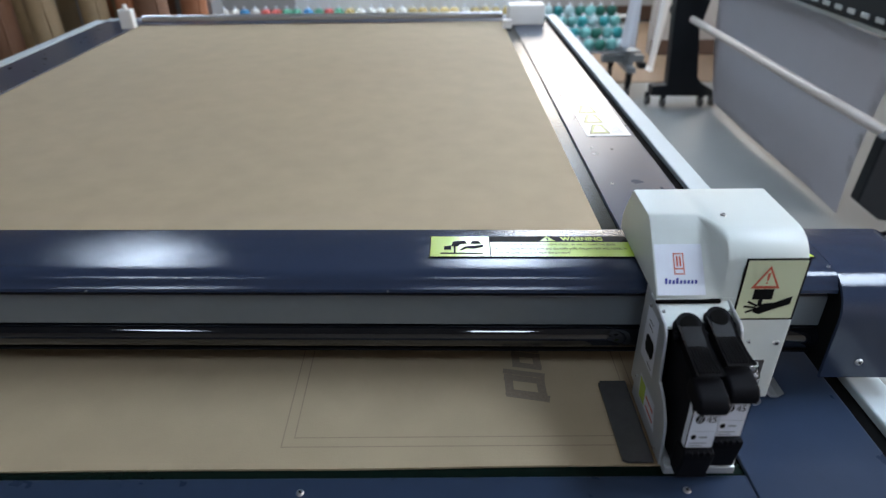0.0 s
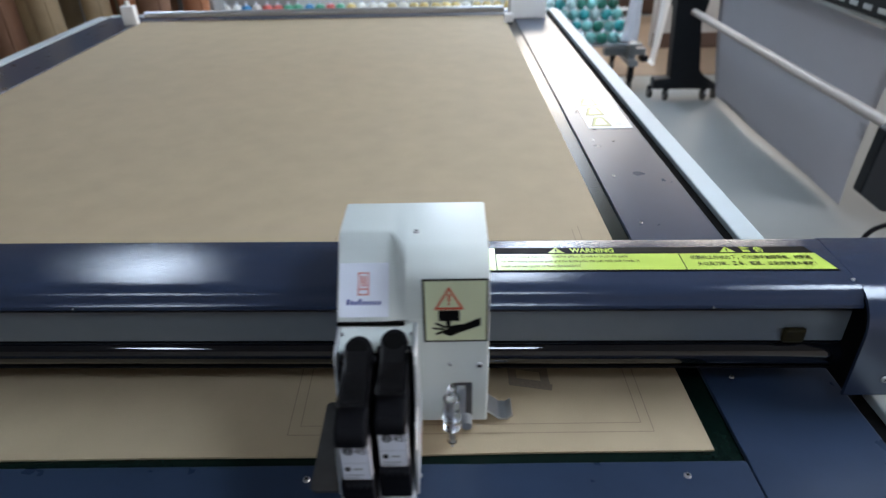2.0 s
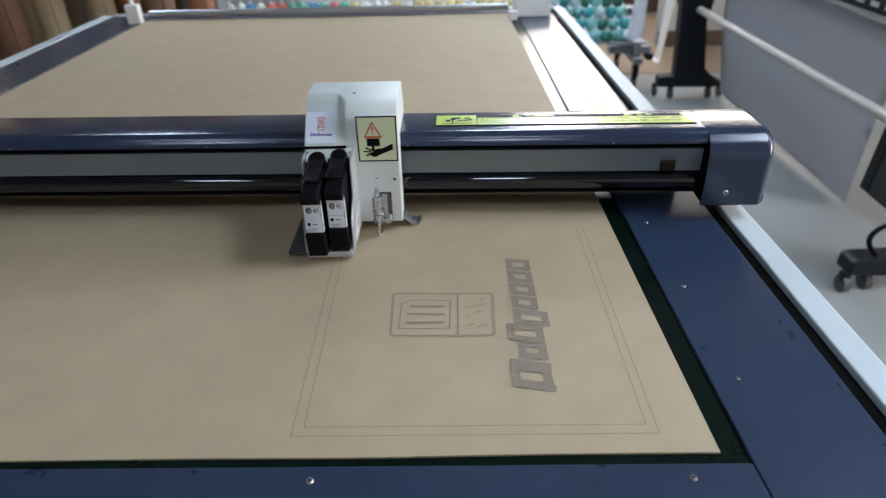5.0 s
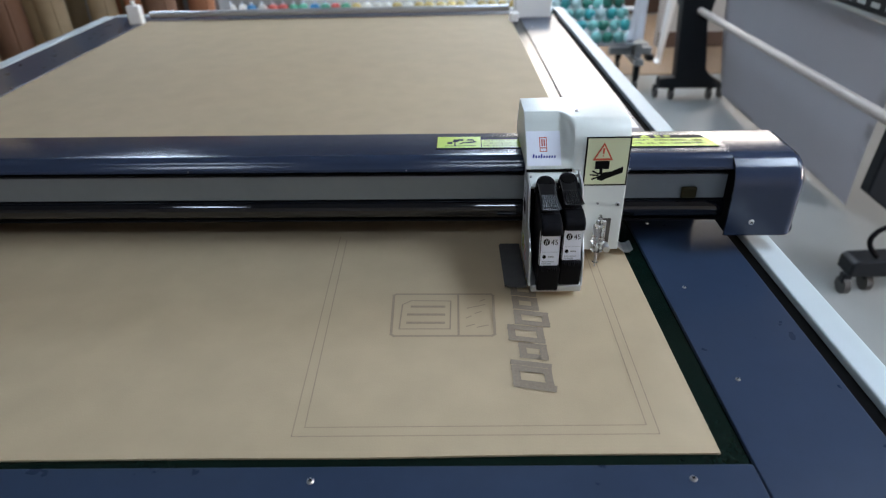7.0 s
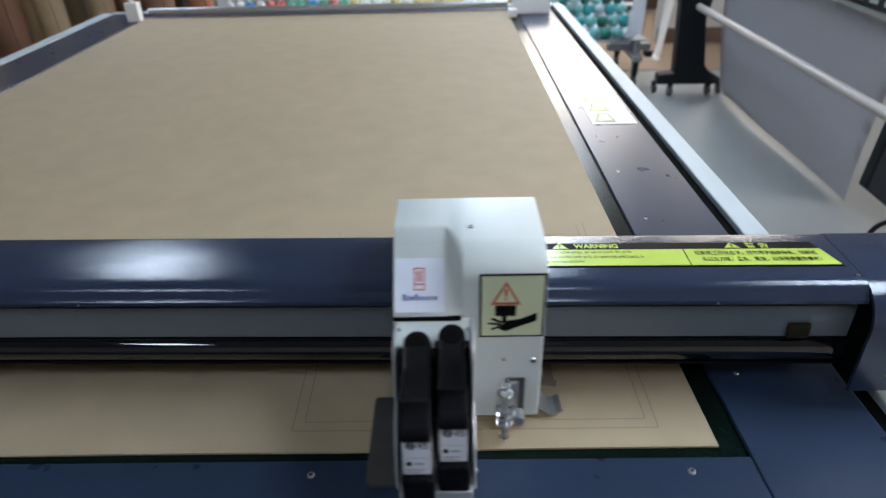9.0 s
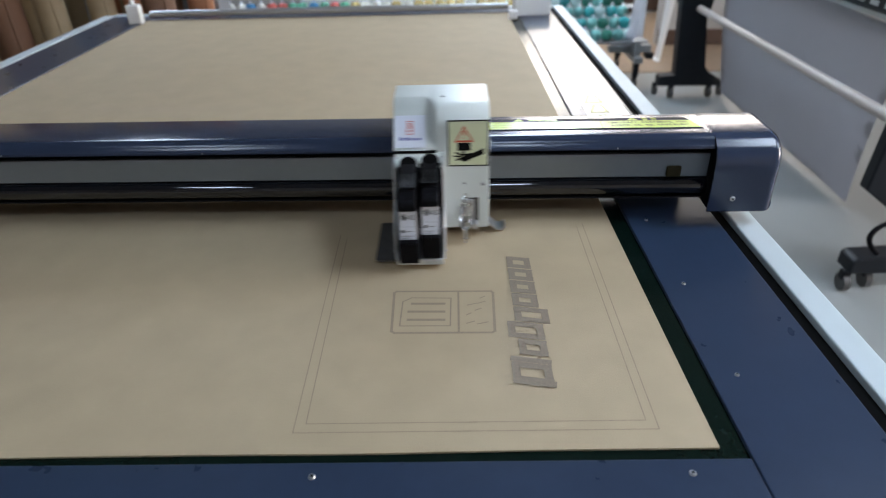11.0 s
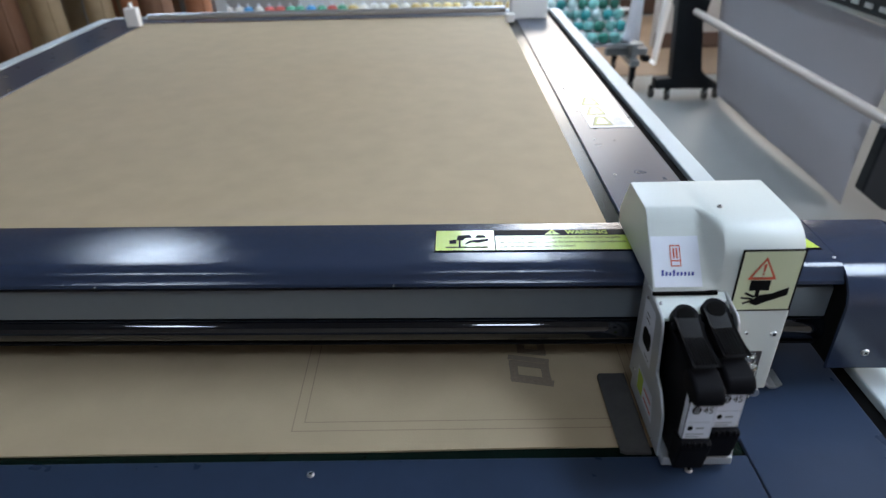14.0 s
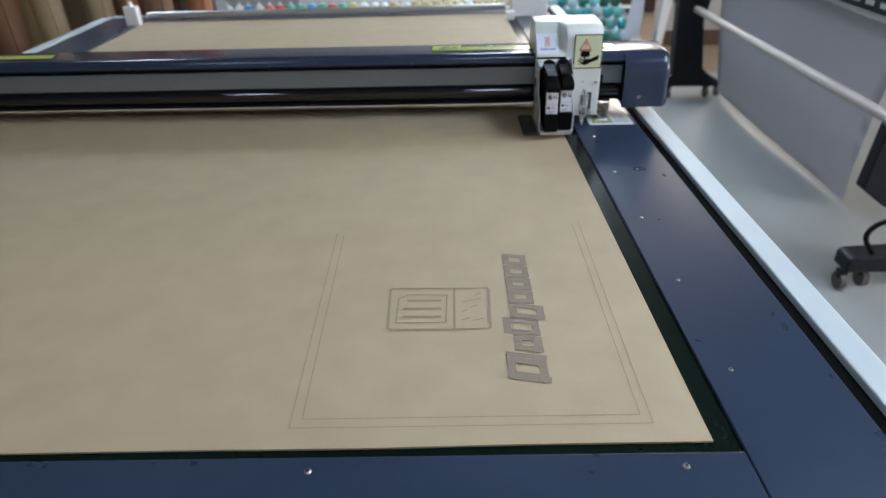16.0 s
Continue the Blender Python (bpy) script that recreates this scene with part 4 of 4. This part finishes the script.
def thread_rack():
    t = thing("thread_rack", (-0.1, 4.75, 0), "grey steel rack carrying rows of thread cones", "rack")
    for k, (y, zz) in enumerate(((4.45, 0.315), (4.58, 0.365), (4.71, 0.415), (4.84, 0.465))):
        part("shelf", box(-1.75, 1.33, y - 0.055, y + 0.055, zz - 0.012, zz, 0.002), RACKGREY, t)
    # added panel, its pale colour stands in for the window-lit background
    part("bright_backdrop", box(-1.1, 0.62, 4.93, 4.945, 0.40, 0.95, 0.002), POSTWHITE, t, "added cream panel standing in for the window-lit background")
    for x in (-1.70, -0.2, 1.27):
        part("upright", prism([(4.40, 0.22), (4.40, 0.30), (4.90, 0.452), (4.90, 0.22)], x - 0.02, x + 0.02, 0.002, 1), RACKGREY, t)
        part("foot_bar", box(x - 0.03, x + 0.03, 4.35, 4.98, 0.175, 0.215, 0.004), RACKGREY, t)
        for y in (4.40, 4.93):
            castor("castor", x, y, t)
            part("castor_post", box(x - 0.018, x + 0.018, y - 0.018, y + 0.018, 0.083, 0.174), STAND, t)
    part("foot_beam", box(1.10, 1.39, 4.50, 4.56, 0.215, 0.262, 0.004), RACKGREY, t)
    part("foot_cap", box(1.36, 1.41, 4.49, 4.57, 0.17, 0.21, 0.004), STAND, t)
    kinds = {}
    for k, (y, zz) in enumerate(((4.45, 0.315), (4.58, 0.365), (4.71, 0.415), (4.84, 0.465))):
        x = -1.68
        while x < 1.27:
            if x > 0.5:
                m = random.choice(TEAL)
                lab = "teal green thread cone on the grey rack"
            elif x > -0.75:
                m = MIXED[random.choice((3, 4, 4))]
                lab = "pale cream thread cone on the grey rack"
            else:
                m = MIXED[random.choice((0, 1, 2, 3))]
                lab = "brightly coloured thread cone on the grey rack"
            key = m.name
            place = pose(x + random.uniform(-0.006, 0.006), y + random.uniform(-0.006, 0.006), zz, 0, 0, random.uniform(0, 360))
            if key not in kinds:
                kinds[key] = tagged(thread_cone(m), lab, "thread cone", "thread cones on the rack")
                kinds[key].matrix_basis = place
            else:
                copy_thing(kinds[key], place)
            x += 0.076


def hanging_cloth():
    bm = bmesh.new()
    g = []
    for j in range(17):
        f = j / 16
        g.append([bm.verts.new((1.215 - 0.045 * f + (0.075 + 0.045 * f) * i / 12, 4.375 + 0.006 * math.sin(i * 0.9 + f) * f + 0.03 * i / 12, 0.75 - 0.415 * f - 0.008 * math.sin(i * 0.5))) for i in range(13)])
    for j in range(16):
        for i in range(12):
            bm.faces.new((g[j][i], g[j][i + 1], g[j + 1][i + 1], g[j + 1][i]))
    bmesh.ops.solidify(bm, geom=bm.faces[:], thickness=0.002)
    tagged(smooth(part("hanging_cloth", bm, WHITECLOTH), 60), "white cloth hanging over the end of the rack", "cloth")


def white_stand():
    t = thing("white_stand", (1.62, 5.07, 0), "white tapering stand leg on the floor", "stand")
    smooth(part("leg", rod((1.62, 5.05, 0.02), (1.69, 5.05, 0.9), 0.022, 0.045, 16), POSTWHITE, t))
    smooth(part("foot", rod((1.605, 5.05, 0.006), (1.62, 5.05, 0.03), 0.045, 0.026, 18), POSTWHITE, t))
    part("top", box(1.55, 1.85, 4.9, 5.2, 0.9, 0.93, 0.006), POSTWHITE, t)


# ---- fabric rolls beyond the left rail ----
def fabric_rolls():
    rolls = ((-2.55, 2.75, 0.13, 1.5, 0, 0.05), (-2.28, 3.0, 0.115, 1.6, 0, 0.02), (-2.33, 3.45, 0.09, 1.55, 1, 0.0), (-2.10, 3.5, 0.075, 1.5, 2, -0.02), (-2.02, 3.75, 0.055, 1.5, 3, 0.03),
             (-1.90, 3.62, 0.07, 1.6, 2, 0.0), (-1.82, 3.85, 0.06, 1.5, 5, -0.03), (-1.76, 3.66, 0.05, 1.4, 4, 0.02), (-1.62, 3.70, 0.085, 1.5, 1, 0.0), (-2.8, 3.2, 0.13, 1.6, 2, 0.0), (-1.50, 3.95, 0.075, 1.5, 4, 0.03), (-2.6, 3.7, 0.12, 1.5, 1, 0),
             (-2.42, 3.85, 0.12, 1.6, 0, 0.0), (-2.18, 4.0, 0.12, 1.6, 2, 0.0), (-1.95, 4.1, 0.12, 1.6, 4, 0.0), (-1.70, 4.15, 0.11, 1.5, 1, 0.0), (-2.95, 3.75, 0.13, 1.6, 4, 0.0))
    words = ("tan", "dark brown", "light tan", "bluish grey", "rust brown", "olive")
    for x, y, r, h, k, lean in rolls:
        t = thing("fabric_roll", (x, y, 0), words[k] + " fabric roll standing upright on the floor", "fabric roll", "fabric rolls")
        smooth(part("cloth", rod((x, y, 0.004), (x + lean * h, y, h), r, None, 28), ROLLS[k], t))
        part("core", rod((x, y, 0.0), (x + lean * h * 1.03, y, h * 1.03), r * 0.35, None, 14), BARTUBE, t)
        # loose outer edge
        part("cloth_edge", rod((x + r * 0.7, y - r * 0.72, 0.01), (x + lean * h + r * 0.7, y - r * 0.72, h - 0.01), 0.006, None, 8), ROLLS[k], t)


def storage_boxes():
    for x, y, w, d, h, m, lab in ((-1.52, 4.15, 0.22, 0.2, 0.80, RACKGREY, "grey storage cabinet behind the table"), (-1.26, 4.1, 0.20, 0.2, 0.62, ROLLS[4], "rust brown carton behind the table"),
                                  (-2.02, 2.95, 0.3, 0.3, 0.60, ROLLS[0], "brown carton below the fabric rolls")):
        t = thing("storage_box", (x, y, 0), lab, "box")
        part("body", box(x - w / 2, x + w / 2, y - d / 2, y + d / 2, 0.0, h, 0.006), m, t)
        part("lid_seam", box(x - w / 2 - 0.002, x + w / 2 + 0.002, y - d / 2 - 0.002, y + d / 2 + 0.002, h - 0.08, h - 0.075), BARTUBE, t)


plotter()
cable()
thread_rack()
hanging_cloth()
white_stand()
fabric_rolls()
storage_boxes()


# ---- motion ----
def motions():
    walk(beam, [
        (0.0, ride(0, -0.2921, BEAM_BASE, -1.05)),
        (0.5, ride(0, -0.3103, BEAM_BASE, -1.05)),
        (1.0, ride(0, -0.3420, BEAM_BASE, -1.05)),
        (1.5, ride(0, -0.3421, BEAM_BASE, -1.05)),
        (2.0, ride(0, -0.3408, BEAM_BASE, -1.05)),
        (2.5, ride(0, -0.3405, BEAM_BASE, -1.05)),
        (3.0, ride(0, -0.3395, BEAM_BASE, -1.05)),
        (3.5, ride(0, -0.2619, BEAM_BASE, -1.05)),
        (4.0, ride(0, -0.0801, BEAM_BASE, -1.05)),
        (4.2, ride(0, -0.0128, BEAM_BASE, -1.05)),
        (4.5, ride(0, 0.0700, BEAM_BASE, -1.05)),
        (4.8, ride(0, 0.0980, BEAM_BASE, -1.05)),
        (5.2, ride(0, 0.1005, BEAM_BASE, -1.05)),
        (5.7, ride(0, 0.1005, BEAM_BASE, -1.05)),
        (6.0, ride(0, 0.1000, BEAM_BASE, -1.05)),
        (6.3, ride(0, 0.0985, BEAM_BASE, -1.05)),
        (6.5, ride(0, 0.0938, BEAM_BASE, -1.05)),
        (7.0, ride(0, 0.0040, BEAM_BASE, -1.05)),
        (7.5, ride(0, -0.1614, BEAM_BASE, -1.05)),
        (8.0, ride(0, -0.3146, BEAM_BASE, -1.05)),
        (8.5, ride(0, -0.3407, BEAM_BASE, -1.05)),
        (9.0, ride(0, -0.3403, BEAM_BASE, -1.05)),
        (9.2, ride(0, -0.3391, BEAM_BASE, -1.05)),
        (9.5, ride(0, -0.3405, BEAM_BASE, -1.05)),
        (9.75, ride(0, -0.3210, BEAM_BASE, -1.05)),
        (10.1, ride(0, -0.1960, BEAM_BASE, -1.05)),
        (10.5, ride(0, -0.0160, BEAM_BASE, -1.05)),
        (10.75, ride(0, 0.0590, BEAM_BASE, -1.05)),
        (11.0, ride(0, 0.0700, BEAM_BASE, -1.05)),
        (11.3, ride(0, 0.0980, BEAM_BASE, -1.05)),
        (11.5, ride(0, 0.1302, BEAM_BASE, -1.05)),
        (12.0, ride(0, 0.0545, BEAM_BASE, -1.05)),
        (12.5, ride(0, -0.1160, BEAM_BASE, -1.05)),
        (13.0, ride(0, -0.2923, BEAM_BASE, -1.05)),
        (13.5, ride(0, -0.3378, BEAM_BASE, -1.05)),
        (14.0, ride(0, -0.3056, BEAM_BASE, -1.05)),
        (14.5, ride(0, -0.2602, BEAM_BASE, -1.05)),
        (15.0, ride(0, -0.0732, BEAM_BASE, -1.05)),
        (15.5, ride(0, 0.2247, BEAM_BASE, -1.05)),
        (16.0, ride(0, 0.5788, BEAM_BASE, -1.05)),
    ])
    walk(carriage, [
        (0.0, ride(0.0993, -0.2961, CARRIAGE_BASE)),
        (0.5, ride(0.0906, -0.3143, CARRIAGE_BASE)),
        (1.0, ride(0.0034, -0.3460, CARRIAGE_BASE)),
        (1.2, ride(-0.0080, -0.3462, CARRIAGE_BASE)),
        (1.5, ride(-0.0549, -0.3461, CARRIAGE_BASE)),
        (1.8, ride(-0.1560, -0.3453, CARRIAGE_BASE)),
        (2.0, ride(-0.2165, -0.3448, CARRIAGE_BASE)),
        (2.5, ride(-0.3584, -0.3445, CARRIAGE_BASE)),
        (3.0, ride(-0.3921, -0.3435, CARRIAGE_BASE)),
        (3.5, ride(-0.3912, -0.2659, CARRIAGE_BASE)),
        (4.0, ride(-0.3894, -0.0841, CARRIAGE_BASE)),
        (4.2, ride(-0.3873, -0.0168, CARRIAGE_BASE)),
        (4.5, ride(-0.3850, 0.0660, CARRIAGE_BASE)),
        (4.8, ride(-0.3620, 0.0940, CARRIAGE_BASE)),
        (5.2, ride(-0.2850, 0.0965, CARRIAGE_BASE)),
        (5.7, ride(-0.1650, 0.0965, CARRIAGE_BASE)),
        (6.0, ride(-0.0850, 0.0960, CARRIAGE_BASE)),
        (6.3, ride(-0.0185, 0.0945, CARRIAGE_BASE)),
        (6.5, ride(-0.0009, 0.0898, CARRIAGE_BASE)),
        (7.0, ride(-0.0000, -0.0000, CARRIAGE_BASE)),
        (7.5, ride(-0.0005, -0.1654, CARRIAGE_BASE)),
        (8.0, ride(-0.0024, -0.3186, CARRIAGE_BASE)),
        (8.5, ride(-0.0246, -0.3447, CARRIAGE_BASE)),
        (9.0, ride(-0.1670, -0.3443, CARRIAGE_BASE)),
        (9.2, ride(-0.2335, -0.3431, CARRIAGE_BASE)),
        (9.5, ride(-0.3350, -0.3445, CARRIAGE_BASE)),
        (9.75, ride(-0.3880, -0.3250, CARRIAGE_BASE)),
        (10.1, ride(-0.3910, -0.2000, CARRIAGE_BASE)),
        (10.5, ride(-0.3880, -0.0200, CARRIAGE_BASE)),
        (10.75, ride(-0.3600, 0.0550, CARRIAGE_BASE)),
        (11.0, ride(-0.1900, 0.0660, CARRIAGE_BASE)),
        (11.3, ride(-0.0298, 0.0940, CARRIAGE_BASE)),
        (11.5, ride(-0.0015, 0.1262, CARRIAGE_BASE)),
        (12.0, ride(0.0005, 0.0505, CARRIAGE_BASE)),
        (12.5, ride(-0.0010, -0.1200, CARRIAGE_BASE)),
        (13.0, ride(-0.0016, -0.2963, CARRIAGE_BASE)),
        (13.5, ride(0.0066, -0.3418, CARRIAGE_BASE)),
        (14.0, ride(0.0910, -0.3096, CARRIAGE_BASE)),
        (14.5, ride(0.1028, -0.2642, CARRIAGE_BASE)),
        (15.0, ride(0.1064, -0.0772, CARRIAGE_BASE)),
        (15.5, ride(0.1057, 0.2207, CARRIAGE_BASE)),
        (16.0, ride(0.1037, 0.5748, CARRIAGE_BASE)),
    ])


motions()
